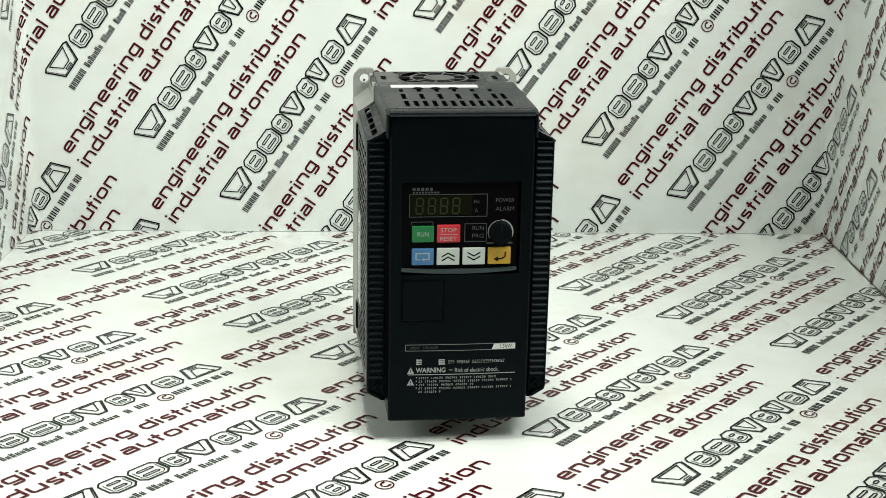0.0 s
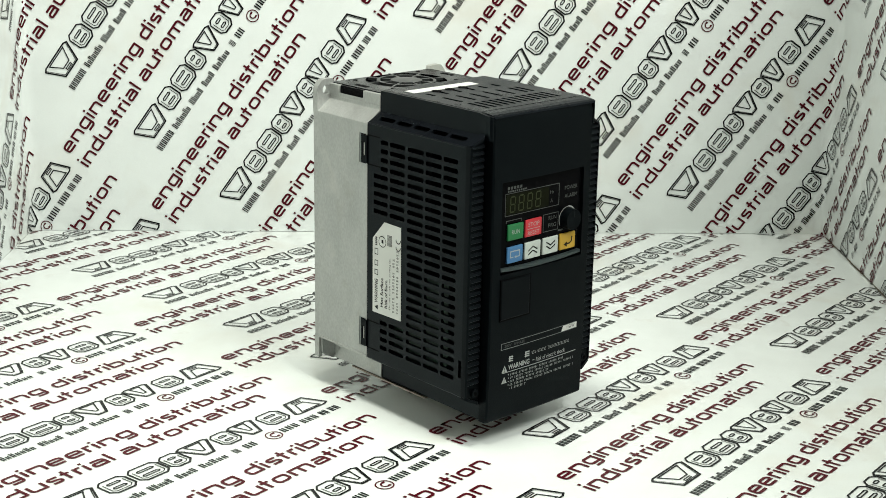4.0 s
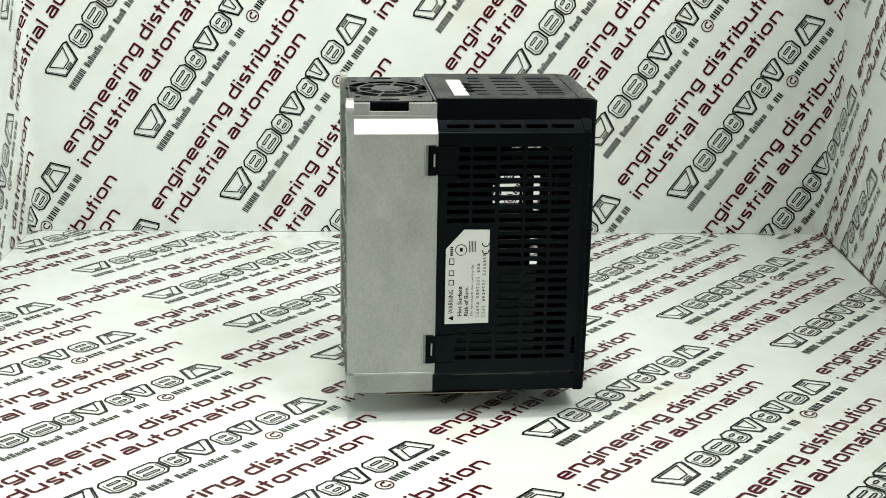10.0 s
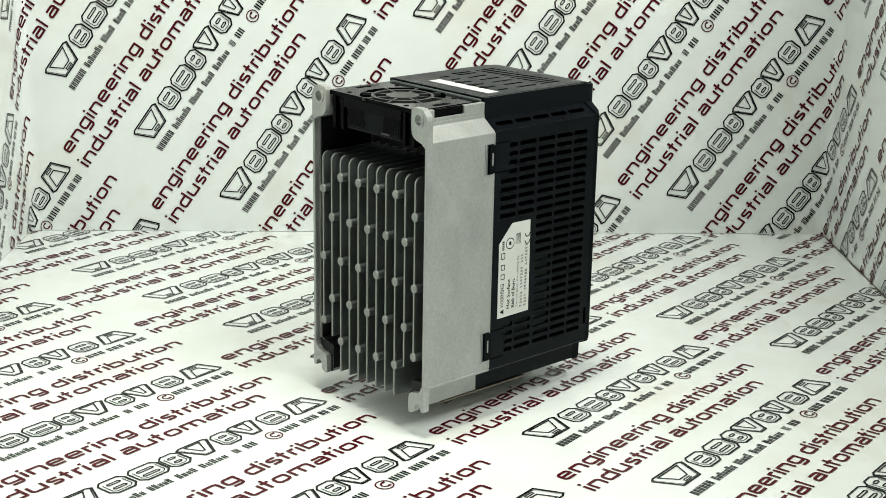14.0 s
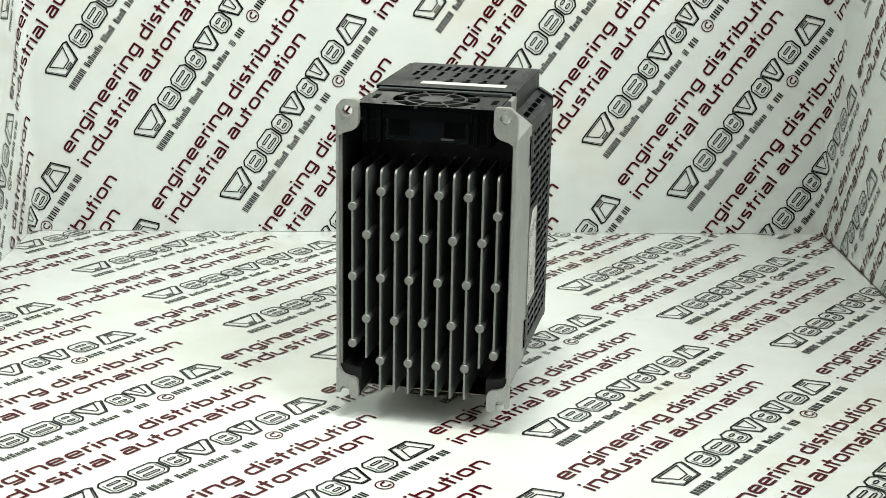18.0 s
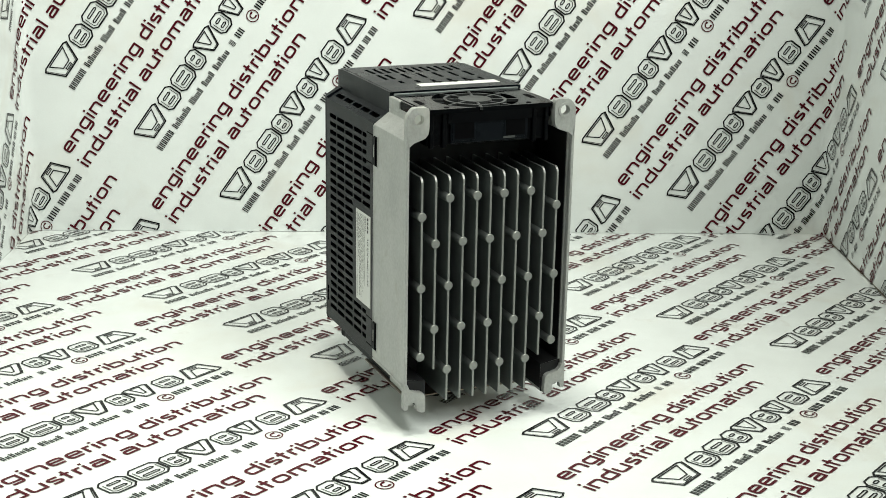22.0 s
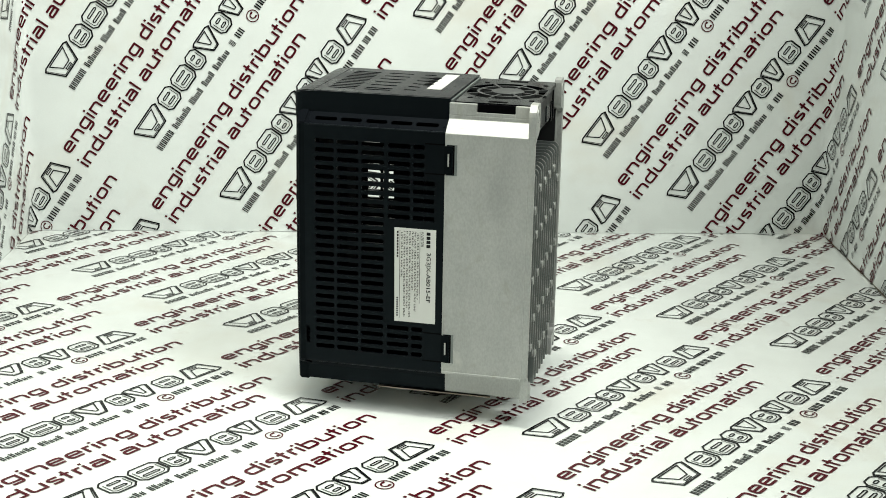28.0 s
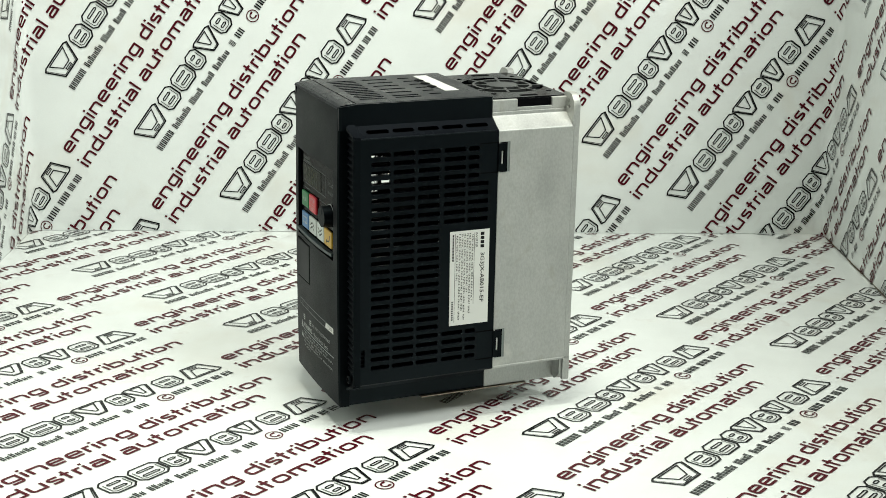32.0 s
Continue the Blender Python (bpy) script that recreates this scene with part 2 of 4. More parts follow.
def paper_stage():
    bm = bmesh.new()
    nx, ny = 40, 48
    rows = [[bm.verts.new((-0.46 + 0.92 * i / nx, -0.80 + 1.26 * j / ny, 0.0)) for i in range(nx + 1)] for j in range(ny + 1)]
    for j in range(ny):
        for i in range(nx):
            bm.faces.new((rows[j][i], rows[j][i + 1], rows[j + 1][i + 1], rows[j + 1][i]))
    low = bmesh.ops.extrude_face_region(bm, geom=list(bm.faces))
    bmesh.ops.translate(bm, vec=(0, 0, -0.002), verts=[g for g in low["geom"] if isinstance(g, bmesh.types.BMVert)])
    ground = part("floor", bm, PAPER)
    tagged(ground, "white printed vinyl sheet lying flat with red and black print", "floor", kind="structure")
    bm = bmesh.new()
    ss = [-1.0 + 0.05 * k for k in range(20)] + [-0.012 + 0.003 * k for k in range(9)]
    ss += [0.02 + (BACK_W - 0.04) * k / 24 for k in range(25)] + [BACK_W - 0.012 + 0.003 * k for k in range(9)] + [BACK_W + 0.05 + 0.05 * k for k in range(20)]
    ss = sorted(set(round(s, 4) for s in ss))
    front, back = [], []
    for s in ss:
        p, n = Vector(sheet(s)), facing(s)
        q = p - n * 0.002
        front.append((bm.verts.new((p.x, p.y, 0.0003)), bm.verts.new((p.x, p.y, HIGH))))
        back.append((bm.verts.new((q.x, q.y, 0.0003)), bm.verts.new((q.x, q.y, HIGH))))
    for i in range(len(ss) - 1):
        bm.faces.new((front[i][0], front[i + 1][0], front[i + 1][1], front[i][1]))
        bm.faces.new((back[i][0], back[i][1], back[i + 1][1], back[i + 1][0]))
        bm.faces.new((front[i][1], front[i + 1][1], back[i + 1][1], back[i][1]))
    upright = part("wall_back", bm, PAPER)
    for f in upright.data.polygons:
        f.use_smooth = True
    tagged(upright, "white printed vinyl sheet standing upright and bent round the sides", "wall", kind="structure")
    return ground, upright


FLOOR, UPRIGHT = paper_stage()
SEAM = material("brown_seam", (0.10, 0.08, 0.05), 0.7, vary=0.3, scale=40)


def seam():
    """The thin dark joint at the foot of the bent side."""
    bm = bmesh.new()
    n = 30
    for k in range(n):
        y0, y1 = YB1 - 0.012 - 0.02 * k, YB1 - 0.012 - 0.02 * (k + 1)
        w0, w1 = (1.1 + 0.5 * math.sin(k * 1.7)) * MM, (1.1 + 0.5 * math.sin((k + 1) * 1.7)) * MM
        x0, x1 = sheet(BACK_W + YB1 - y0)[0], sheet(BACK_W + YB1 - y1)[0]
        bm.faces.new([bm.verts.new(p) for p in ((x0 - w0, y0, 0.0009), (x0 + 0.001, y0, 0.0009), (x1 + 0.001, y1, 0.0009), (x1 - w1, y1, 0.0009))])
    part("seam", bm, SEAM, FLOOR, "thin brown joint of the sheets")


seam()


# ---- the print ----
def logo_shapes(bm, to3):
    """A row of outlined plain blocks, wedges and slots, in millimetres of the print: u along, v up from the head line."""
    def raised(u, v):
        return (*to3(u, v)[:2], 0.05)

    def ringed(pts, inner):
        # an outline and its smaller twin, like a tube bent round a hollow
        outline(bm, pts, 1.3, to3)
        outline(bm, inner, 0.95, to3)
        mid = [(0.8 * p[0] + 0.2 * q[0], 0.8 * p[1] + 0.2 * q[1]) for p, q in zip(pts[:3] + pts[-1:], inner[:3] + inner[-1:])]
        ribbon(bm, [mid[3], mid[0], mid[1], mid[2]], 0.55, raised)

    def block(a, b, slots):
        c = 3.2
        outline(bm, [(a + c, -17), (b - c, -17), (b, -17 + c), (b, -c), (b - c, 0), (a + c, 0), (a, -c), (a, -17 + c)], 1.2, to3)
        ribbon(bm, [(a + 2.4, -4.2), (a + 2.4, -13.2), (a + 4.6, -15.0), (b - 4.6, -15.0), (b - 2.2, -13.0), (b - 2.2, -4.4)], 0.6, raised)
        ribbon(bm, [(a + c, -17.4), (b - c, -17.4), (b + 0.4, -17 + c), (b + 0.4, -c)], 1.0, raised)
        for x0, x1, q in slots:
            outline(bm, [(x0, q - 1.0), (x1 - 1, q - 1.0), (x1, q), (x1 - 1, q + 1.0), (x0, q + 1.0), (x0 - 0.8, q)], 0.95, to3)

    def wedge(a, b, tip, foot, flip):
        # a tapering block, wide at the head, or at the foot where flip holds
        m, lo, hi = (a + b) / 2, -17.4, 0.6
        lo, hi = (hi, lo) if flip else (lo, hi)
        e = 1.6 if flip else -1.6
        ringed([(m - foot, lo), (m + foot, lo), (b, hi + e), (b - 3, hi), (a + 3, hi), (a, hi + e)], [(m - tip, lo - 3.6 * e), (m + tip, lo - 3.6 * e), (b - 6.2, hi + e), (a + 6.2, hi + e)])
        if b - a > 26:
            outline(bm, [(m - 3.4, lo - 1.4 * e), (m + 3.4, lo - 1.4 * e), (m + 3.4, lo - 2.4 * e), (m - 3.4, lo - 2.4 * e)], 0.8, to3)
    wedge(-1, 33.4, 4.5, 9.5, False)
    wedge(96, 120, 1.0, 3.4, False)
    wedge(137, 157, 1.2, 3.6, False)
    wedge(182, 210.6, 3.5, 8.0, True)
    for a, b in ((36, 54.4), (57.4, 78.6), (80.8, 95.4), (121.2, 136.4), (160.0, 178.2)):
        block(a, b, ((a + 5.4, b - 4.6, -5.6), (a + 5.4, b - 4.6, -11.4)))


def address_bars(bm, to3):
    """Plain bars, one a letter, in place of the small black line."""
    words = ((0.0, 6, 21.5), (25.0, 7, 24.0), (52.5, 5, 16.5), (73.0, 4, 14.5), (91.0, 5, 21.0), (117.5, 2, 4.6), (126.4, 2, 9.7), (157.6, 3, 15.0), (175.6, 3, 14.4), (192.4, 2, 7.2), (201.4, 2, 8.4))
    for k, (u, n, w) in enumerate(words):
        p = w / n
        for i in range(n):
            top = -23.9 if (i == 0 or k > 4 or k == 0 or (i * 7 + k) % 3 == 0) else -25.6
            for a in (0.10, 0.54):
                flat(bm, u + (i + a) * p, u + (i + a + 0.25) * p, -30.1, top, to3)


def phone_ring(bm, to3):
    c = (150.4, -28.0)
    n = 24
    ins = [bm.verts.new(Vector(to3(c[0] + 4.8 * math.cos(k * math.tau / n), c[1] + 4.8 * math.sin(k * math.tau / n))) * MM) for k in range(n)]
    out = [bm.verts.new(Vector(to3(c[0] + 5.7 * math.cos(k * math.tau / n), c[1] + 5.7 * math.sin(k * math.tau / n))) * MM) for k in range(n)]
    for k in range(n):
        bm.faces.new((ins[k], ins[(k + 1) % n], out[(k + 1) % n], out[k]))
    arc = [(c[0] + 0.6 + 2.6 * math.cos(w), c[1] + 2.6 * math.sin(w)) for w in [radians(75 + 21 * k) for k in range(11)]]
    ribbon(bm, arc, 1.0, lambda u, v: (*to3(u, v)[:2], 0.05))
    for w in (75, 285):
        e = (c[0] + 0.9 + 2.5 * math.cos(radians(w)), c[1] + 2.5 * math.sin(radians(w)))
        flat(bm, e[0] - 0.9, e[0] + 1.1, e[1] - 0.8, e[1] + 0.8, lambda u, v: (*to3(u, v)[:2], 0.09))


def ribbon(bm, pts, w, to3):
    """An open line of width w with mitred bends."""
    n = len(pts)
    left, right = [], []
    for i in range(n):
        p = Vector(pts[i])
        d1 = (p - Vector(pts[i - 1])).normalized() if i else (Vector(pts[1]) - p).normalized()
        d2 = (Vector(pts[i + 1]) - p).normalized() if i < n - 1 else d1
        m = Vector((-(d1.y + d2.y), d1.x + d2.x)) / 2
        m = m / max(m.length_squared, 0.3)
        left.append(bm.verts.new(Vector(to3(*(p + m * w / 2))) * MM))
        right.append(bm.verts.new(Vector(to3(*(p - m * w / 2))) * MM))
    for i in range(n - 1):
        bm.faces.new((left[i], right[i], right[i + 1], left[i + 1]))


# square-cut letters as strokes; one unit is the height of a small letter
GW = 0.95
BOWL = [(GW, 0.1), (0.2, 0.1), (0.06, 0.17), (0, 0.32), (0, 0.68), (0.06, 0.83), (0.2, 0.9), (GW, 0.9)]
ARCH = [(0, 0.0), (0, 0.9), (GW - 0.2, 0.9), (GW - 0.06, 0.83), (GW, 0.68), (GW, 0.0)]
GLYPHS = {
    "e": (GW, [[(GW, 0.1), (0.2, 0.1), (0.06, 0.17), (0, 0.32), (0, 0.68), (0.06, 0.83), (0.2, 0.9), (GW - 0.2, 0.9), (GW - 0.06, 0.83), (GW, 0.7), (GW, 0.5), (0.1, 0.5)]]),
    "n": (GW, [ARCH]),
    "g": (GW, [BOWL, [(GW, 1.0), (GW, -0.1), (GW - 0.06, -0.22), (GW - 0.2, -0.27), (0.12, -0.27)]]),
    "i": (0.0, [[(0, 0), (0, 0.98)], [(0, 1.2), (0, 1.42)]]),
    "r": (0.30, [[(0, 0), (0, 0.9), (0.44, 0.9)]]),
    "d": (GW, [BOWL, [(GW, 0), (GW, 1.42)]]),
    "s": (0.73, [[(0.71, 0.9), (0.16, 0.9), (0.04, 0.84), (0, 0.72), (0.04, 0.58), (0.16, 0.52), (0.57, 0.48), (0.69, 0.42), (0.73, 0.3), (0.69, 0.16), (0.57, 0.1), (0.03, 0.1)]]),
    "t": (0.325, [[(0.09, 1.36), (0.09, 0.0)], [(-0.18, 0.9), (0.40, 0.9)]]),
    "b": (GW, [[(GW - a, b) for a, b in BOWL], [(0, 0), (0, 1.42)]]),
    "u": (GW, [[(GW - a, 1 - b) for a, b in ARCH]]),
    "o": (GW, [BOWL[:-1] + [(GW - 0.2, 0.9), (GW - 0.06, 0.83), (GW, 0.68), (GW, 0.32), (GW - 0.06, 0.17), (GW - 0.2, 0.1), (0.2, 0.1)]]),
    "a": (GW, [[(0.06, 0.9), (GW - 0.2, 0.9), (GW - 0.06, 0.83), (GW, 0.68), (GW, 0.0)], [(GW, 0.1), (0.16, 0.1), (0.04, 0.15), (0, 0.3), (0.04, 0.46), (0.16, 0.53), (GW, 0.53)]]),
    "l": (0.0, [[(0, 0), (0, 1.42)]]),
    "m": (1.50, [[(0, 0.0), (0, 0.9), (1.30, 0.9), (1.44, 0.83), (1.50, 0.68), (1.50, 0.0)], [(0.75, 0.9), (0.75, 0.0)]]),
    " ": (0.10, []),
}
GLYPHS["o"] = (GW, [[(GW - 0.2, 0.1)] + GLYPHS["o"][1][0][1:-1]])


def stroke_line(bm, body, u0, u1, base, high, weight, to3):
    """A line of stroke letters from u0 to u1 on the base line; high is the height of a small letter."""
    gap = 0.43
    total = sum(GLYPHS[c][0] for c in body) + gap * (len(body) - 1)
    k = (u1 - u0 - weight) / total
    x, step = u0 + weight / 2, 0
    for c in body:
        w, strokes = GLYPHS[c]
        for line in strokes:
            step += 1
            lift = 0.04 * (step % 3)

            def lifted(u, v):
                p = to3(u, v)
                return (p[0], p[1], p[2] + lift)
            ribbon(bm, [(x + p * k, base + q * high) for p, q in line], weight, lifted)
        x += (w + gap) * k


def phrase(bm, to3):
    stroke_line(bm, "engineering distribution", 222.2, 458.6, -10.5, 8.6, 1.95, to3)
    stroke_line(bm, "industrial automation", 220.6, 433.0, -30.2, 8.6, 1.95, to3)


def clip(bm, co, no):
    g = list(bm.verts) + list(bm.edges) + list(bm.faces)
    bmesh.ops.bisect_plane(bm, geom=g, plane_co=co, plane_no=no, clear_outer=True)


def print_on(spots, kind, angle, size, surface, parent, inside, clips):
    co, si = math.cos(radians(angle)), math.sin(radians(angle))
    for (x, y) in spots:
        def plane(u, v):
            return (x * 1000 + size * (u * co - v * si), y * 1000 + size * (u * si + v * co), 0.0)
        jobs = ((phrase, RED_INK, "printed_phrase"),) if kind == "P" else ((logo_shapes, BLACK_INK, "printed_blocks"), (address_bars, BLACK_INK, "printed_bars"), (phone_ring, RED_INK, "printed_ring"))
        for draw, ink, name in jobs:
            bm = bmesh.new()
            draw(bm, plane)
            for c, n in clips:
                clip(bm, c, n)
            if not bm.faces or not any(inside(v.co) for v in bm.verts):
                bm.free()
                continue
            for v in bm.verts:
                lay = v.co.z
                v.co = surface(v.co) if not lay else surface(v.co, lay)
            me = bpy.data.meshes.new(name)
            bm.to_mesh(me)
            bm.free()
            me.materials.append(ink)
            ob = new(name, me)
            ob.parent = parent


FLOOR_LOGOS = [(-0.5178, 0.4253), (-0.4466, 0.3635), (-0.567, 0.1267), (-0.3741, 0.3006), (-0.5046, 0.0579), (-0.3026, 0.2395), (-0.1215, 0.4001), (-0.4339, -0.0047), (-0.232, 0.1766), (-0.0506, 0.3377), (-0.5378, -0.222), (-0.3596, -0.0647), (-0.1601, 0.1148), (0.0208, 0.2767), (0.2113, 0.4493), (-0.4669, -0.2843), (-0.2889, -0.127), (-0.0899, 0.0526), (0.0923, 0.2148), (0.2824, 0.3872), (-0.5864, -0.5199), (-0.3958, -0.3463), (-0.213, -0.1829), (-0.0197, -0.0097), (0.163, 0.1509), (0.3534, 0.3251), (-0.3248, -0.4084), (-0.1434, -0.2477), (0.0507, -0.0724), (0.2368, 0.093), (0.4245, 0.2628), (-0.2536, -0.4706), (-0.0705, -0.3085), (0.1212, -0.1349), (0.3073, 0.0305), (0.0008, -0.3708), (0.192, -0.1972), (0.3755, -0.0353), (0.072, -0.4331), (0.2633, -0.2591), (0.143, -0.4953), (0.3343, -0.3214), (0.4052, -0.3837)]
FLOOR_PHRASES = [(-0.7114, 0.253), (-0.6402, 0.1906), (-0.569, 0.1281), (-0.6814, -0.0951), (-0.5054, 0.0563), (-0.3074, 0.2401), (-0.6107, -0.1571), (-0.4333, -0.0072), (-0.2363, 0.178), (-0.5402, -0.2187), (-0.3625, -0.0615), (-0.1654, 0.1161), (0.0176, 0.278), (-0.6593, -0.4554), (-0.4685, -0.2812), (-0.2891, -0.1259), (-0.0939, 0.0548), (0.0887, 0.2159), (-0.5883, -0.5176), (-0.398, -0.3447), (-0.2151, -0.183), (-0.0229, -0.0068), (0.1597, 0.1537), (-0.5174, -0.5798), (-0.3255, -0.4054), (-0.144, -0.245), (0.0461, -0.0696), (0.2308, 0.0916), (-0.4464, -0.6421), (-0.2561, -0.4699), (-0.07, -0.3047), (0.12, -0.1324), (-0.1849, -0.5311), (0.0015, -0.3633), (0.1899, -0.1946), (-0.1135, -0.5927), (0.0724, -0.4259), (0.2612, -0.2567), (-0.0423, -0.6548), (0.1411, -0.4928), (0.212, -0.5551), (0.283, -0.6173)]
WALL_LOGOS = [(-0.2867, 0.3573), (-0.3979, 0.1164), (-0.2106, 0.3037), (-0.3218, 0.0629), (-0.1345, 0.25), (-0.416, -0.1523), (-0.2455, 0.0093), (-0.0557, 0.1968), (0.1119, 0.3574), (-0.3398, -0.2059), (-0.1692, -0.0462), (0.0204, 0.1434), (0.1878, 0.3034), (-0.093, -0.0997), (0.0941, 0.0899), (0.2625, 0.2512), (-0.0168, -0.1509), (0.1678, 0.0339), (0.3384, 0.1964), (0.0591, -0.2049), (0.2436, -0.0199), (0.4142, 0.1416), (0.6034, 0.3296), (0.3216, -0.0724), (0.4902, 0.086), (0.6794, 0.2762), (0.3976, -0.126), (0.5697, 0.0378), (0.7554, 0.2226), (0.4735, -0.1797), (0.6461, -0.016), (0.8314, 0.169), (1.0019, 0.3304), (0.7201, -0.0717), (0.9076, 0.1153), (0.7962, -0.1255), (0.9838, 0.0617), (0.8725, -0.1792)]
WALL_PHRASES = [(-0.4749, 0.1703), (-0.569, -0.0448), (-0.3988, 0.1165), (-0.4929, -0.0984), (-0.3226, 0.0629), (-0.4166, -0.1519), (-0.2463, 0.0093), (-0.0597, 0.1961), (-0.528, -0.3928), (-0.3404, -0.2055), (-0.1708, -0.046), (0.0161, 0.1421), (-0.2596, -0.2561), (-0.094, -0.0997), (0.0915, 0.0879), (-0.1855, -0.3095), (-0.0189, -0.1508), (0.1668, 0.0335), (0.3386, 0.1961), (-0.11, -0.3634), (0.0569, -0.2027), (0.2408, -0.0229), (0.4148, 0.1425), (0.1317, -0.2601), (0.3172, -0.0766), (0.4944, 0.0913), (0.208, -0.3144), (0.3981, -0.1259), (0.5706, 0.0378), (0.2842, -0.3683), (0.4736, -0.1797), (0.6468, -0.0159), (0.8306, 0.1691), (0.5562, -0.2242), (0.7196, -0.0718), (0.6254, -0.287), (0.7956, -0.1255), (0.7014, -0.3405), (0.8717, -0.1791), (0.7775, -0.3942)]


def on_floor(p, lay=0.0):
    return Vector((p.x, p.y, 0.0004 + lay))


def on_sheet(p, lay=0.0):
    s = p.x + 0.006 * max(0.0, min(1.0, -p.x / 0.03))
    q, n = Vector(sheet(s)), facing(s)
    lay += 0.0006
    return Vector((q.x + n.x * lay, q.y + n.y * lay, p.y))


def floor_inside(p):
    return -0.45 < p.y and XL - 0.01 < p.x < XR + 0.02


FOLD = Vector((XL, YB0 - 0.0015, 0)), Vector((-math.sin(SKEW), math.cos(SKEW), 0))
FLOOR_CLIPS = [FOLD, (Vector((XL + 0.001, 0, 0)), Vector((-1, 0, 0))), (Vector((XR + 0.004, 0, 0)), Vector((1, 0, 0)))]
SHEET_CLIPS = [(Vector((0, 0.001, 0)), Vector((0, -1, 0))), (Vector((0, 0.45, 0)), Vector((0, 1, 0)))]
print_on(FLOOR_LOGOS, "L", 52.27, 0.9917, on_floor, FLOOR, floor_inside, FLOOR_CLIPS)
print_on(FLOOR_PHRASES, "P", 52.27, 0.9917, on_floor, FLOOR, floor_inside, FLOOR_CLIPS)
print_on(WALL_LOGOS, "L", 54.9, 0.9669, on_sheet, UPRIGHT, lambda p: -0.45 < p.x < 1.2, SHEET_CLIPS)
print_on(WALL_PHRASES, "P", 54.9, 0.9669, on_sheet, UPRIGHT, lambda p: -0.45 < p.x < 1.2, SHEET_CLIPS)


def studio():
    """Plain walls that close the place round the stage."""
    for name, c in (("wall_left", (-1800, -1760, -2400, 1500, -20, 2400)), ("wall_right", (1760, 1800, -2400, 1500, -20, 2400)),
                    ("wall_rear", (-1760, 1760, -2400, -2360, -20, 2400)), ("wall_far", (-1760, 1760, 1460, 1500, -20, 2400)),
                    ("ceiling", (-1800, 1800, -2400, 1500, 2404, 2440)), ("floor_under", (-1800, 1800, -2400, 1500, -60, -24))):
        ob = part(name, boxed(*c), STUDIO)
        what = "ceiling" if name == "ceiling" else "floor" if name == "floor_under" else "wall"
        tagged(ob, "plain grey " + what + " closing the studio", what, kind="structure")


studio()


# ---- turntable ----
def turntable():
    root = tagged(new("turntable"), "small dark brown turntable post under the device", "turntable")
    part("base", rod(bmesh.new(), (0, 0), "z", 13, 0.2, 3, 32), POST, root)
    part("post", rod(bmesh.new(), (0, 0), "z", 10, 3, LIFT * 1000 + 1.9, 32), POST, root)


turntable()

# ---- the device: x across, y from the front (-) to the back (+), z up, millimetres from its underside ----
DEVICE = tagged(new("frequency_inverter"), "black plastic motor inverter with bare aluminium heat sink and coloured keys", "inverter")
YJ = 11.0          # joint of plastic and heat sink
YB = 64.8          # back plane
TOP = 189.0        # deck


def mirrored(name, make, mat, parent=DEVICE, label=""):
    """The same part on both flanks; make(s) with s = -1 or 1."""
    return [part(name, make(s), mat, parent, label) for s in (-1, 1)]


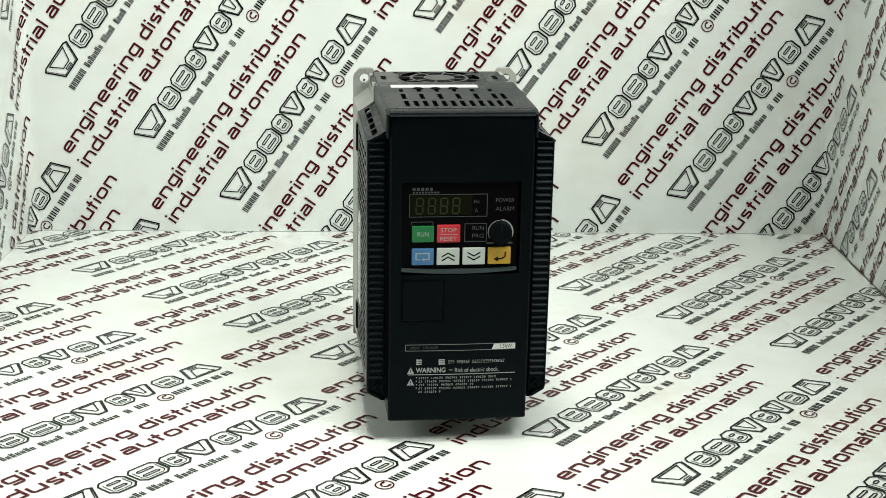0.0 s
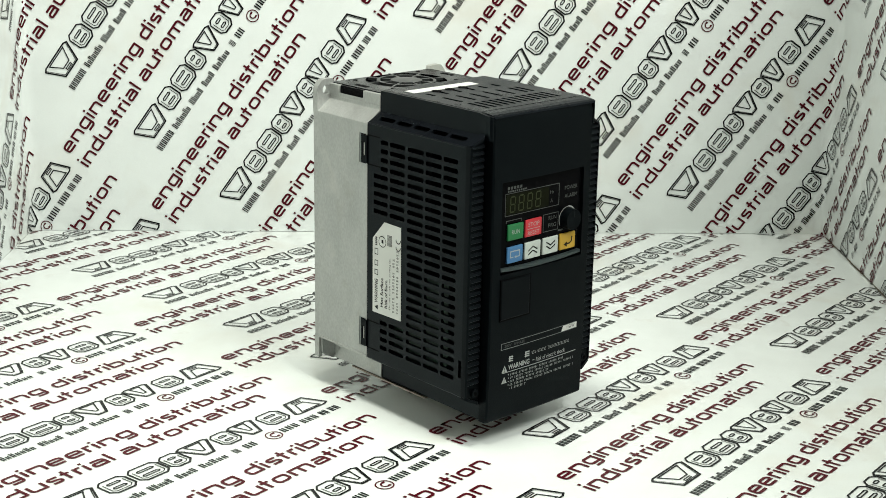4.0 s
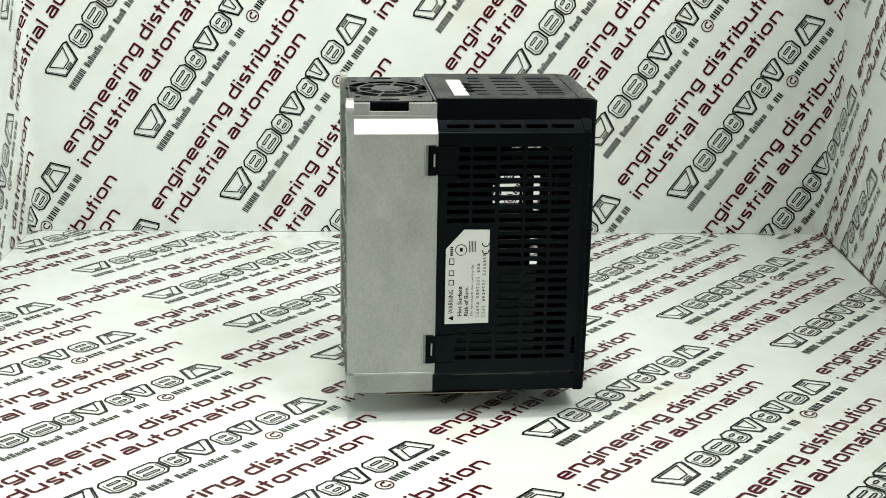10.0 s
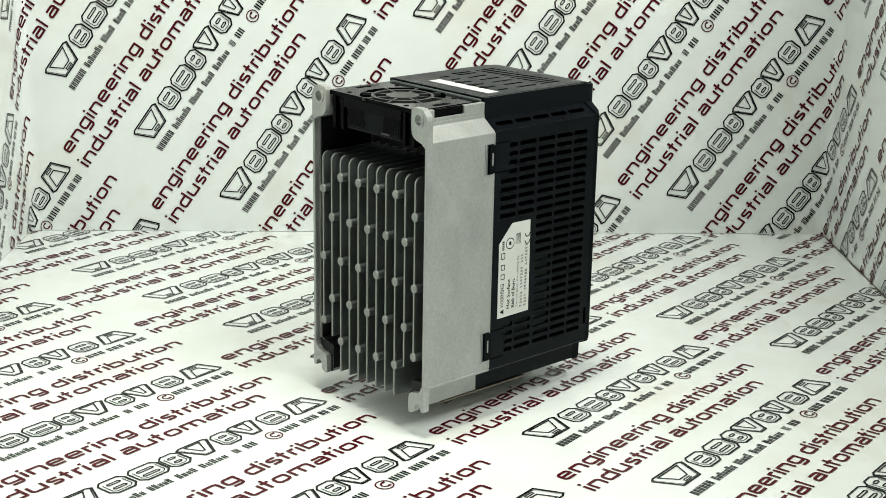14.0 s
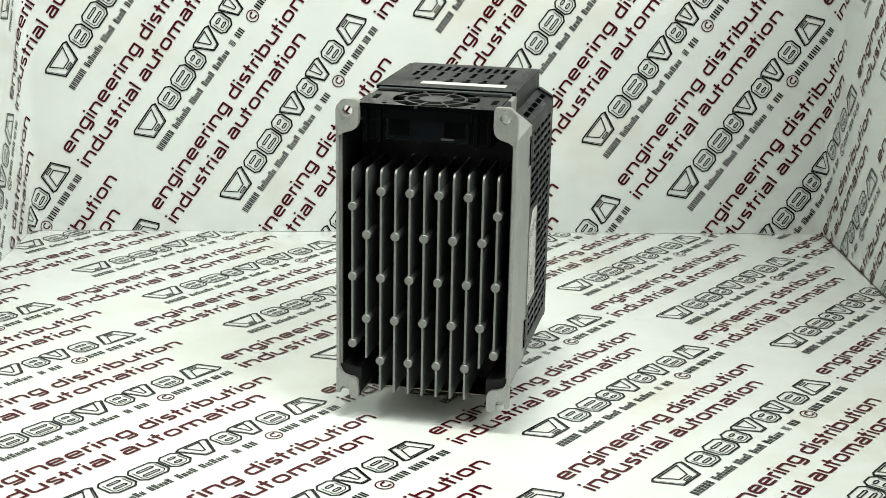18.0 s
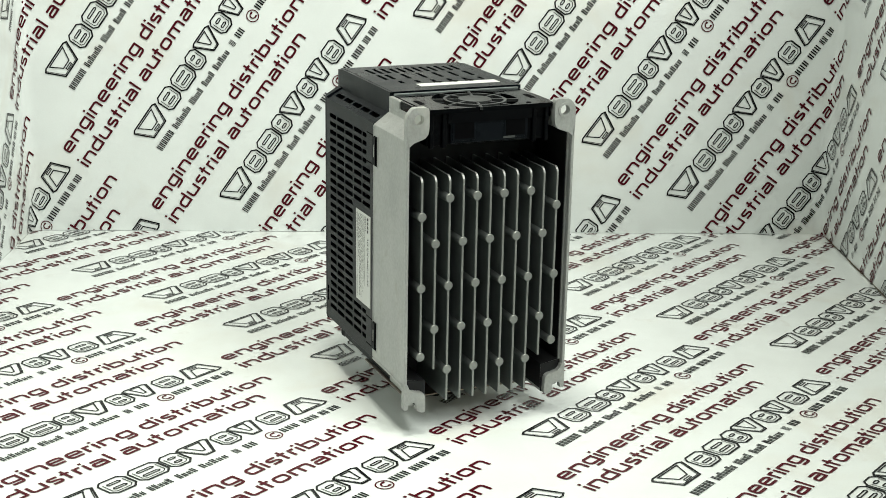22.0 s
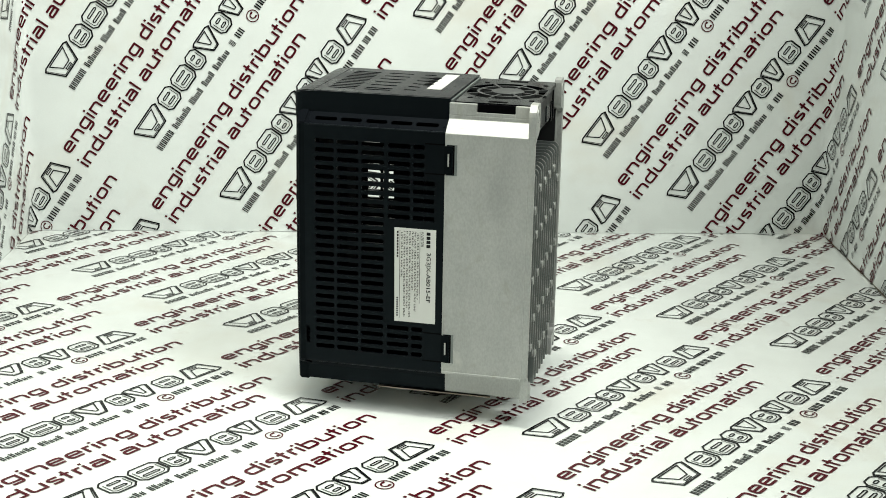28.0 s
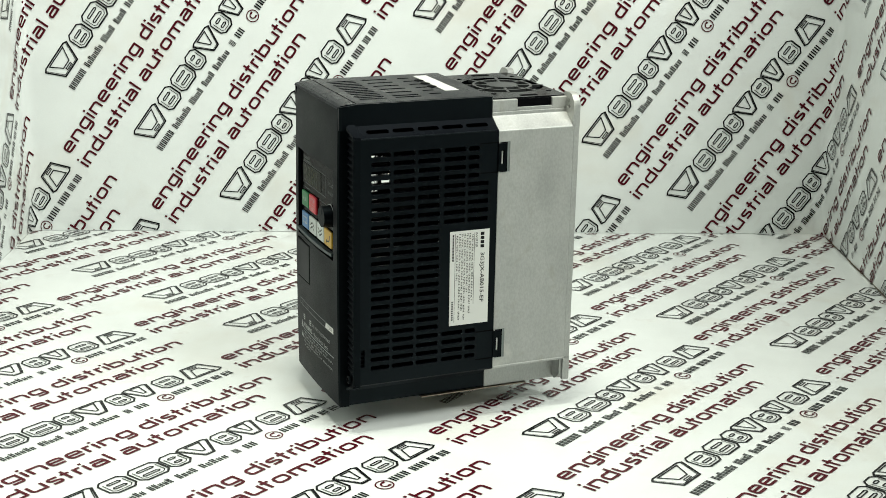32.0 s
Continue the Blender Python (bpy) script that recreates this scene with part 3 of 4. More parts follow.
def heat_sink():
    root = part("heat_sink", boxed(-39.4, 39.4, YJ + 0.4, 19, 6, 176), ALU_DEEP_SHADE, DEVICE, "cast aluminium heat sink")

    def wall(s):
        bm = bmesh.new()
        out = [(54, 20), (54, 170), (44.2, 177), (44.2, 179.5), (41.4, 179.5), (41.4, 175.6), (51.2, 168.5), (51.2, 22.8), (39.6, 20.6), (39.6, 2.9), (42.2, 2.9), (42.2, 18.8)]
        prism(bm, [(s * a, b) for a, b in out], YJ, 61, lambda p, q, a: (p, a, q))
        bmesh.ops.recalc_face_normals(bm, faces=bm.faces)
        bmesh.ops.bevel(bm, geom=[e for e in bm.edges if e.calc_length() > 0.02], offset=0.4 * MM, segments=2, affect="EDGES", profile=0.5)
        return bm
    mirrored("side_wall", wall, ALU, root)

    def rims(s):
        return box(bmesh.new(), s * 41.5, s * 44.2, YJ, 27.6, 179.4, 186.5, 0.4)
    mirrored("rim", rims, ALU, root)

    def short_rim(s):
        return box(bmesh.new(), s * 41.5, s * 44.2, 50.6, 61.5, 179.4, 186.5, 0.4)
    mirrored("rim", short_rim, ALU, root)

    def low_rim(s):
        return box(bmesh.new(), s * 41.6, s * 44.1, 27.4, 50.8, 179.3, 181.6, 0.3)
    mirrored("rim", low_rim, ALU, root)

    def flange(s):
        return box(bmesh.new(), s * 52.2, s * 54.1, 60.6, YB, 19, 171.5, 0.6)
    mirrored("flange", flange, ALU, root)

    def ledge(s):
        return box(bmesh.new(), s * 52.6, s * 54.5, YJ + 0.3, 60.4, 19.4, 21.0, 0.4)
    mirrored("ledge", ledge, ALU, root)

    def gusset(s):
        return prism(bmesh.new(), [(s * 42.3, 4.8), (s * 50.5, 6.4), (s * 52.4, 9.0), (s * 52.6, 19.3), (s * 50.4, 17.0), (s * 42.3, 14.6)], 58.6, 60.3, lambda p, q, a: (p, a, q))
    mirrored("gusset", gusset, ALU, root)

    def joint_edge(s):
        return box(bmesh.new(), s * 53.2, s * 54.4, YJ + 0.02, YJ + 1.1, 21.2, 169.6, 0.35)
    mirrored("joint_edge", joint_edge, ALU, root)

    def ear(s):
        bm = bmesh.new()
        c, n = (46.8, 182.6), 32
        shape = [(54.1, 166), (54.1, 183.2), (53.4, 185.4), (50.6, 188.6), (49.2, 189.3), (42.3, 189.3), (40.9, 188.8), (40.3, 187.4), (40.2, 177), (40.8, 173.8), (42.6, 171.4), (45.5, 170.2), (48.6, 169.6), (50.6, 168.4), (51.8, 166)]
        ins, outs = [], []
        for k in range(n):
            w = k * math.tau / n
            d = Vector((math.cos(w), math.sin(w)))
            best = 1e9
            for i in range(len(shape)):
                a, b = Vector(shape[i]) - Vector(c), Vector(shape[(i + 1) % len(shape)]) - Vector(c)
                e = b - a
                den = d.x * e.y - d.y * e.x
                if abs(den) > 1e-9:
                    t = (a.x * e.y - a.y * e.x) / den
                    q = (a.x * d.y - a.y * d.x) / den
                    if t > 0 and -1e-6 <= q <= 1 + 1e-6:
                        best = min(best, t)
            ins.append((c[0] + 3.1 * d.x, c[1] + 3.1 * d.y))
            outs.append((c[0] + best * d.x, c[1] + best * d.y))
        f = [[bm.verts.new(Vector((s * p[0], y, p[1])) * MM) for p in pts] for pts, y in ((ins, 60.4), (outs, 60.4), (outs, YB), (ins, YB))]
        for k in range(n):
            m = (k + 1) % n
            for j in range(4):
                bm.faces.new((f[j][k], f[j][m], f[(j + 1) % 4][m], f[(j + 1) % 4][k]))
        return bm
    mirrored("mounting_ear", ear, ALU, root)

    def boss_ring(s):
        return ring(bmesh.new(), (s * 46.8, 182.6), 3.1, 4.4, YB - 0.3, YB + 0.45, lambda p, q, a: (p, a, q), 24)
    mirrored("ear_rim", boss_ring, ALU, root)

    def foot(s):
        bm = bmesh.new()
        arc = [(48.7 + 2.9 * math.cos(w), 6.6 + 2.9 * math.sin(w)) for w in [math.pi * k / 8 for k in range(9)]]
        out = [(54.1, 21), (54.1, 5.6), (53.7, 5.2), (51.6, 5.2)] + arc + [(45.8, 4.2), (43.4, 2.6), (41.6, 2.2), (40.5, 2.8), (40.2, 5), (40.5, 12.2), (41.2, 14.2), (43.0, 15.4), (46.2, 15.9), (49.2, 16.8), (51.0, 18.6), (51.8, 21)]
        prism(bm, [(s * a, b) for a, b in out], 60.4, YB, lambda p, q, a: (p, a, q))
        return bm
    mirrored("mounting_foot", foot, ALU, root)
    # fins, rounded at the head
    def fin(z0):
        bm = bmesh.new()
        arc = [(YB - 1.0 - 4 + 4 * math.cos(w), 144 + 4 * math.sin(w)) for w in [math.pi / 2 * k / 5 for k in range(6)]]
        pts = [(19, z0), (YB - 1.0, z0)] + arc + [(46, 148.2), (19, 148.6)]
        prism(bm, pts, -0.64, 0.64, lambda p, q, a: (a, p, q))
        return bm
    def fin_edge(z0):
        # a fin's lit edge, painted on as a lighter strip, rounded over its head
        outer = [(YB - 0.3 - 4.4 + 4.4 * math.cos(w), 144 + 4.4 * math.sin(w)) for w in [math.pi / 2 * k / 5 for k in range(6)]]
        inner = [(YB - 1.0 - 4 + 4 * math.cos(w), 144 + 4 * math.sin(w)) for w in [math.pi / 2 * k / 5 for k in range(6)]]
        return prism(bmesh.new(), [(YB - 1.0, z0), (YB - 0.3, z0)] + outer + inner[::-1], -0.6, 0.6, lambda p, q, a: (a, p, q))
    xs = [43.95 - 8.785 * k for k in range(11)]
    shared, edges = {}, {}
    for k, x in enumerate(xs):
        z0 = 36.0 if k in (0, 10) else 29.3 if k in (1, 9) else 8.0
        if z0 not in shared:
            ob = part("fin", fin(z0), ALU_SHADED, root)
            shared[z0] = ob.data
            edges[z0] = part("fin_edge", fin_edge(z0), ALU_LIT_EDGE, ob).data
        else:
            ob = new("fin", shared[z0])
            ob.parent = root
            rim = new("fin_edge", edges[z0])
            rim.parent = ob
        ob.location = (x * MM, 0, 0)
    # thin near-black sheets added over the inner faces, for the shade there
    def shade_piece(s):
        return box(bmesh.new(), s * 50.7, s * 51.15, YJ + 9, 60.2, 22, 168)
    mirrored("wall_shade", shade_piece, ALU_DEEP_SHADE, root)

    def floor_shade(s):
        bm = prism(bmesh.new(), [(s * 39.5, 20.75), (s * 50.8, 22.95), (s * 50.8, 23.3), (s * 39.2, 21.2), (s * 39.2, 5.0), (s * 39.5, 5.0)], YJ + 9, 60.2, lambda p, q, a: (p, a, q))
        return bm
    mirrored("floor_shade", floor_shade, ALU_DEEP_SHADE, root)

    def end_shade(s):
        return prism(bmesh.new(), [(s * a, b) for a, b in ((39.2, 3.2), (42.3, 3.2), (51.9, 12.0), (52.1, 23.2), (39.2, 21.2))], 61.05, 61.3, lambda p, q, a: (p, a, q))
    mirrored("end_shade", end_shade, ALU_DEEP_SHADE, root)

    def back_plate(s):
        # web between the side wall and the root, its shade put into the colour
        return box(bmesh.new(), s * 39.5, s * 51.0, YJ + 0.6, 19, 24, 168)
    mirrored("web", back_plate, ALU_DEEP_SHADE, root)
    # bosses: rods in the shaded copy, end faces in the lit one
    bm = bmesh.new()
    rod(bm, (0, 0), "y", 2.8, 20, YB - 0.9, 18)
    end = bmesh.new()
    rod(end, (0, 0), "y", 2.8, YB - 0.9, YB - 0.4, 18)
    rod(end, (0, 0), "y", 2.8, YB - 0.4, YB + 0.1, 18, 2.5)
    first = face = None
    for ks, z in (((2, 4, 6, 8), 134.8), ((0, 10), 124.7), ((1, 3, 5, 7, 9), 107.7), ((0, 2, 4, 6, 8, 10), 81.0), ((1, 3, 5, 7, 9), 54.6), ((0, 10), 38.0), ((2, 4, 6, 8), 28.0)):
        for k in ks:
            if first is None:
                ob = first = part("boss", bm, ALU_SHADED, root)
                face = part("boss_face", end, ALU_LIT_EDGE, ob)
            else:
                ob = new("boss", first.data)
                ob.parent = root
                tip = new("boss_face", face.data)
                tip.parent = ob
            ob.location = (xs[k] * MM, 0, z * MM)
    return root


heat_sink()


def cooling_fan():
    root = part("fan_housing", boxed(-39.5, 39.5, 24, 58.5, 165, 178.5, 0.6), PLASTIC_FAN, DEVICE, "black fan housing set into the heat sink")
    # top plate with a round opening
    bm = bmesh.new()
    c, r, n = (-0.3, 37.6), 26.0, 48
    ins, outs = [], []
    for k in range(n):
        d = (math.cos(k * math.tau / n), math.sin(k * math.tau / n))
        tx = ((41.3 if d[0] > 0 else -41.3) - c[0]) / d[0] if abs(d[0]) > 1e-9 else 1e9
        ty = ((61.5 if d[1] > 0 else 12.7) - c[1]) / d[1] if abs(d[1]) > 1e-9 else 1e9
        t = min(tx, ty)
        q = min(r, t - 0.8)
        ins.append((c[0] + q * d[0], c[1] + q * d[1]))
        outs.append((c[0] + t * d[0], c[1] + t * d[1]))
    f = [[bm.verts.new(Vector((p[0], p[1], z)) * MM) for p in pts] for pts, z in ((ins, 187.0), (outs, 187.0), (outs, 184.4), (ins, 184.4))]
    for k in range(n):
        m = (k + 1) % n
        for j in range(4):
            bm.faces.new((f[j][k], f[j][m], f[(j + 1) % 4][m], f[(j + 1) % 4][k]))
    part("top_plate", bm, FAN_PLATE, root)
    flat3 = lambda p, q, a: (p, q, a)
    guard = material("dusty_guard", (0.026, 0.028, 0.028), 0.32, spec=0.18)
    part("guard_ring", ring(bmesh.new(), c, 17.2, 19.0, 185.4, 187.2, flat3, 40), guard, root)
    for k in range(8):
        w = math.pi / 8 + k * math.pi / 4 + 0.12
        bm = boxed(9.0, 26.1, -0.75, 0.75, 185.4, 187.1)
        bmesh.ops.rotate(bm, verts=bm.verts, cent=(0, 0, 0), matrix=Matrix.Rotation(w, 3, "Z"))
        bmesh.ops.translate(bm, verts=bm.verts, vec=(c[0] * MM, c[1] * MM, 0))
        part("guard_spoke", bm, guard, root)
    part("guard_centre", rod(bmesh.new(), c, "z", 10.4, 185.2, 187.3, 32, 10.0), guard, root)
    part("hub", rod(bmesh.new(), c, "z", 10.4, 178, 184.0, 28), PLASTIC_FAN, root)
    for k in range(7):
        bm = bmesh.new()
        w = k * math.tau / 7
        vs = []
        for rr, zz, dw in ((10, 183, 0.0), (21.5, 183.4, 0.25), (21.5, 179.5, 0.62), (10, 179.5, 0.55)):
            vs.append(bm.verts.new(Vector((c[0] + rr * math.cos(w + dw), c[1] + rr * math.sin(w + dw), zz)) * MM))
        bm.faces.new(vs)
        part("fan_blade", bm, PLASTIC_FAN, root)
    for c4 in ((-40, -27, 16, 59), (27, 40, 16, 59), (-27, 27, 59.4, 61.2)):
        part("housing_rail", boxed(c4[0], c4[1], c4[2], c4[3], 178.4, 184.4), PLASTIC_FAN, root)
    # plate and pillars at the back
    part("back_plate", boxed(-25, 25, 58.3, 60.2, 166, 184.2, 0.8), PLASTIC_LIT, root)
    for x in (-16.5, 16.5):
        surround = part("back_window", boxed(x - 7.4, x + 7.4, 60.0, 60.7, 167.6, 183.0, 0.3), PLASTIC_LIT, root)
        part("window_pane", boxed(x - 6.2, x + 6.2, 60.6, 60.85, 168.8, 182.0, 0.1), GLOSS, surround)
    part("window_tab", boxed(-16.2, -8.6, 60.9, 61.1, 167.4, 168.6), DIM_LEGEND, root)
    for x in (-37, -29, 29, 37):
        part("pillar", boxed(x - 1.3, x + 1.3, 56.5, 60.8, 164, 186.8, 0.5), PLASTIC_FAN, root)
    for s in (-1, 1):
        part("latch", boxed(s * 40.6, s * 43.7, 28.0, 50.2, 181.4, 186.6, 0.5), GLOSS, root)
        part("corner_window", boxed(s * 34.4, s * 37.6, 33.0, 44.0, 187.02, 187.2), INSIDE_SHADE, root)
        part("corner_hole", rod(bmesh.new(), (s * 26.5, 57.0), "z", 1.6, 187.02, 187.2, 14), INSIDE_SHADE, root)
        part("corner_hole", rod(bmesh.new(), (s * 26.5, 19.6), "z", 1.6, 187.02, 187.2, 14), INSIDE_SHADE, root)
    # bright strip where the deck meets the fan
    part("strip", boxed(-41.4, 41.4, YJ + 0.15, 12.5, 180, 187.9, 0.3), ALU_SHADED, root, "narrow bare aluminium strip")


cooling_fan()

# slots of the flanks
COLS = [-76.0, -75.6, -73.2, -69.4, -57.4, -55.7, -42.0, -40.3, -26.1, -23.7, -9.9, -8.2, -1.3, 5.0, YJ]
ROWZ = [160.6 - 5.44 * k for k in range(25)]


def flank_rows():
    v = [20.0, 26.4, 27.2]
    for z in ROWZ[::-1]:
        v += [z - 1.42, z + 1.42]
    v += [163.4, 164.2, 170.5]
    return v


ROWV = flank_rows()


def flank_hole(i, j):
    a, b = COLS[i], COLS[i + 1]
    z = (ROWV[j] + ROWV[j + 1]) / 2
    slot = j >= 3 and j < 53 and (j - 3) % 2 == 0
    if a == -75.6 and 31.5 < z < 41.5:
        return 1
    if not slot:
        return False
    k = 24 - (j - 3) // 2
    label = 9 <= k <= 20
    if (a, b) in ((-69.4, -57.4), (-55.7, -42.0), (-40.3, -26.1)):
        return True
    if (a, b) == (-23.7, -9.9):
        return not label
    if (a, b) == (-8.2, -1.3):
        return not label
    if (a, b) == (-1.3, 5.0):
        return 1 if 4 <= k <= 8 else False
    return False


def casing():
    root = part("casing", boxed(-39.1, 39.1, -77, YJ - 0.2, 4.2, 6.2), PLASTIC, DEVICE, "black plastic casing with rows of slots")

    def side(s):
        return grille(COLS, ROWV, flank_hole, s * 54.0, s * 52.0, lambda u, v, w: (w, u, v))
    mirrored("side_panel", side, PLASTIC_SIDE, root)
    # sloped shoulder with five slots
    us = [-76.0, -70.6, -56.8, -54.5, -41.4, -38.8, -25.7, -23.4, -10.3, -8.0, 5.8, YJ]

    def shoulder(s):
        def at(u, v, w):
            return (s * (54.0 - 10.4 * v / 11.9 - w * 0.7), u, 170.5 + 5.8 * v / 11.9 - w * 0.7)
        return grille(us, [0.0, 4.2, 7.6, 11.9], lambda i, j: j == 1 and i % 2 == 1, 0.0, 2.0, at)
    mirrored("shoulder", shoulder, PLASTIC_LIT, root)

    def fold(s):
        return rod(bmesh.new(), (s * 53.75, 170.35), "y", 0.45, -75.6, YJ - 0.1, 10)
    mirrored("shoulder_fold", fold, PLASTIC_RIB, root)

    # near-black piece added under the shoulder's slots to keep them dark
    def shade_piece(s):
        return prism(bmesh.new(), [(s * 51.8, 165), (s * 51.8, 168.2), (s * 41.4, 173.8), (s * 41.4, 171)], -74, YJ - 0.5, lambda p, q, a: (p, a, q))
    mirrored("shoulder_shade", shade_piece, INSIDE_SHADE, root)

    def upper(s):
        return prism(bmesh.new(), [(s * a, b) for a, b in ((43.7, YJ), (43.7, -74.5), (43.7, -80.6), (43.4, -83.6), (42.4, -85.0), (41.45, -85.0), (41.45, -74.5), (41.45, YJ))], 173.8, TOP - 0.2, lambda p, q, a: (p, q, a - (max(0.0, -74.5 - q) * 0.13 if a > 180 else 0.0)))
    mirrored("upper_wall", upper, PLASTIC_SIDE, root)

    def lower(s):
        bm = bmesh.new()
        prism(bm, [(s * a, b) for a, b in ((54, 20), (53.2, 19.0), (42.6, 14.6), (41.3, 12.0), (41.3, 2.8), (39.2, 2.8), (39.6, 14.6), (52, 21.4))], -78.4, YJ, lambda p, q, a: (p, a, q))
        return bm
    mirrored("lower_wall", lower, PLASTIC_SIDE, root)

    # ribbed corners between the flanks and the front cover
    def corner(s):
        pts = [(54.0, -75.9), (53.9, -79.4), (53.4, -80.2), (52.7, -80.2), (52.5, -79.2), (43.7, -79.2), (43.2, -77.6), (40.6, -77.6), (40.6, -75.0), (50.0, -74.0), (52.0, -72.0), (54.0, -72.0)]
        return prism(bmesh.new(), [(s * a, b) for a, b in pts[:11]] + [(s * 52.0, -75.9)], 20.0, 170.3, lambda p, q, a: (p, q, a + (54 - abs(p)) * (0.55 if a > 100 else -0.48)))
    corners = mirrored("corner_post", corner, PLASTIC, root)
    for s, post in zip((-1, 1), corners):
        bm = bmesh.new()
        rows = []
        for z, d in ((0.0, 1.2), (0.25, 0.45), (0.6, 0.0), (0.8, 0.0), (1.2, 0.25), (1.6, 0.65), (2.1, 1.3)):
            pts = [(53.2, -78.8), (53.1, -80.3 + d * 0.6), (52.6, -80.6 + d), (44.2, -80.6 + d), (43.6, -80.2 + d * 0.6), (43.6, -78.6), (52.0, -78.2)]
            rows.append([bm.verts.new(Vector((s * a, b, z)) * MM) for a, b in pts])
        for lo, hi in zip(rows[:-1], rows[1:]):
            for i in range(len(lo)):
                j = (i + 1) % len(lo)
                bm.faces.new((lo[i], lo[j], hi[j], hi[i]))
        bm.faces.new(rows[0])
        bm.faces.new(rows[-1])
        first = part("rib", bm, PLASTIC_RIB, post)
        first.location = (0, 0, 27.2 * MM)
        for k in range(1, 37):
            ob = new("rib", first.data)
            ob.parent = post
            ob.location = (0, 0, (27.2 + 3.95 * k) * MM)

    def cap(s):
        bm = bmesh.new()
        prism(bm, [(s * 54, -75.9), (s * 53.8, -78.6), (s * 52.8, -80.2), (s * 45.6, -81.8), (s * 42.8, -79.0), (s * 42.8, -76)], 170.0, 171.6, lambda p, q, a: (p, q, a + (54 - abs(p)) * 0.55))
        return bm
    mirrored("corner_cap", cap, PLASTIC_LIT, root)

    def sole(s):
        bm = bmesh.new()
        prism(bm, [(s * 54, -75.9), (s * 53.8, -78.6), (s * 52.8, -80.2), (s * 45.6, -81.8), (s * 42.8, -79.0), (s * 42.8, -76)], 18.6, 20.4, lambda p, q, a: (p, q, a - (54 - abs(p)) * 0.48))
        return bm
    mirrored("corner_sole", sole, PLASTIC, root)
    # screws at the foot of the ribbed corners
    for s in (-1, 1):
        screw = part("screw", rod(bmesh.new(), (s * 47.4, 22.0), "y", 2.4, -81.5, -80.0, 20), PLASTIC, root)
        part("screw_socket", rod(bmesh.new(), (s * 47.4, 22.0), "y", 1.3, -81.7, -81.4, 6), INSIDE_SHADE, screw)
    # deck with slots
    xs, n = [-41.9], 12
    for k in range(n):
        x = -29.6 + 5.42 * k
        xs += [x - 1.35, x + 1.35]
    xs += [41.9]
    ys = [-73.9, -68.2, -51.0, -45.8, -29.0, -22.0, -14.2, YJ]

    def deck_hole(i, j):
        if i % 2 == 0 or i == 0:
            return False
        k = (i - 1) // 2
        if j == 1:
            return True
        if j == 3:
            return k in (0, 2, 4, 6, 8, 10, 11)
        if j == 5:
            return k in (0, 2, 4, 6, 8, 10)
        return False
    part("deck", grille(xs, ys, deck_hole, TOP, TOP - 2.2, lambda u, v, w: (u, v, w)), PLASTIC_LIT, root)
    for k in (2, 4, 6):
        part("deck_plug", rod(bmesh.new(), (-29.6 + 5.42 * k, -11.5), "z", 3.1, TOP + 0.02, TOP + 0.3, 14), INSIDE_SHADE, root)
    part("deck_groove", boxed(-41.8, 41.8, -74.6, -73.9, TOP - 2.0, TOP - 1.4), INSIDE_SHADE, root)
    part("top_label", boxed(-34.8, 18.8, -9.2, -0.2, TOP, TOP + 0.25), LABEL, DEVICE, "plain white paper strip")
    # made-up blocks that fill the casing, with the gaps through which one sees across
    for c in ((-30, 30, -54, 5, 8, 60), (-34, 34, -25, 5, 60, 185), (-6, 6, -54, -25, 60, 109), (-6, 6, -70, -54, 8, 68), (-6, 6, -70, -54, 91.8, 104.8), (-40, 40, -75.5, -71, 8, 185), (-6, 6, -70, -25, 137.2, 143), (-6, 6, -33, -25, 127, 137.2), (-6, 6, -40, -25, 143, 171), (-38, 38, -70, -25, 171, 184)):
        part("inner_block", boxed(*c), INSIDE_SHADE, root)
    # unseen rods added to stop light between the slots
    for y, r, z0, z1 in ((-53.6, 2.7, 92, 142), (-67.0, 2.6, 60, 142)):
        part("inner_rod", rod(bmesh.new(), (2.0, y), "z", r, z0, z1, 16), INSIDE_SHADE, root)
    part("circuit_board", boxed(-43, -41.4, -52, -2, 14, 84), material("board_green", (0.01, 0.035, 0.02), 0.5), root)
    # clips that hook onto the heat sink
    for s in (-1, 1):
        for z0, z1 in ((145.5, 162.6), (27.2, 44.4)):
            us2, vs2 = [YJ - 0.2, 12.6, 14.6, 16.0], [z0, z0 + 4.2, z1 - 4.2, z1]
            part("clip", grille(us2, vs2, lambda i, j: 1 if (i, j) == (1, 1) else False, s * 55.0, s * 53.6, lambda u, v, w: (w, u, v)), PLASTIC, root)
            # nearly flush plate; the pocket's shade is put in as darker metal
            part("clip_seat", boxed(s * 53.9, s * 54.12, 11.6, 18.5, z0 - 0.8, z1 + 0.8, 0.05), ALU_SHADED, root)
            part("seat_edge", boxed(s * 53.8, s * 54.5, 18.4, 19.0, z0 - 1.0, z1 + 1.0, 0.2), ALU, root)
            part("seat_edge", boxed(s * 53.8, s * 54.4, 16.0, 18.6, z0 - 1.2, z0 - 0.7, 0.15), ALU, root)
            part("clip_gap", boxed(s * 53.9, s * 54.26, YJ - 0.1, 16.8, z0 - 0.5, z1 + 0.5), INSIDE_SHADE, root)
            part("clip_hook", boxed(s * 54.2, s * 54.85, 12.75, 13.7, z0 + 4.7, z1 - 4.7, 0.1), ALU, root, "bare metal tongue in the clip's slot")
            for z in (z0 - 0.4, z1 + 0.5):
                part("clip_slit", boxed(s * 53.0, s * 54.06, -1.0, YJ, z - 0.4, z + 0.4), INSIDE_SHADE, root)
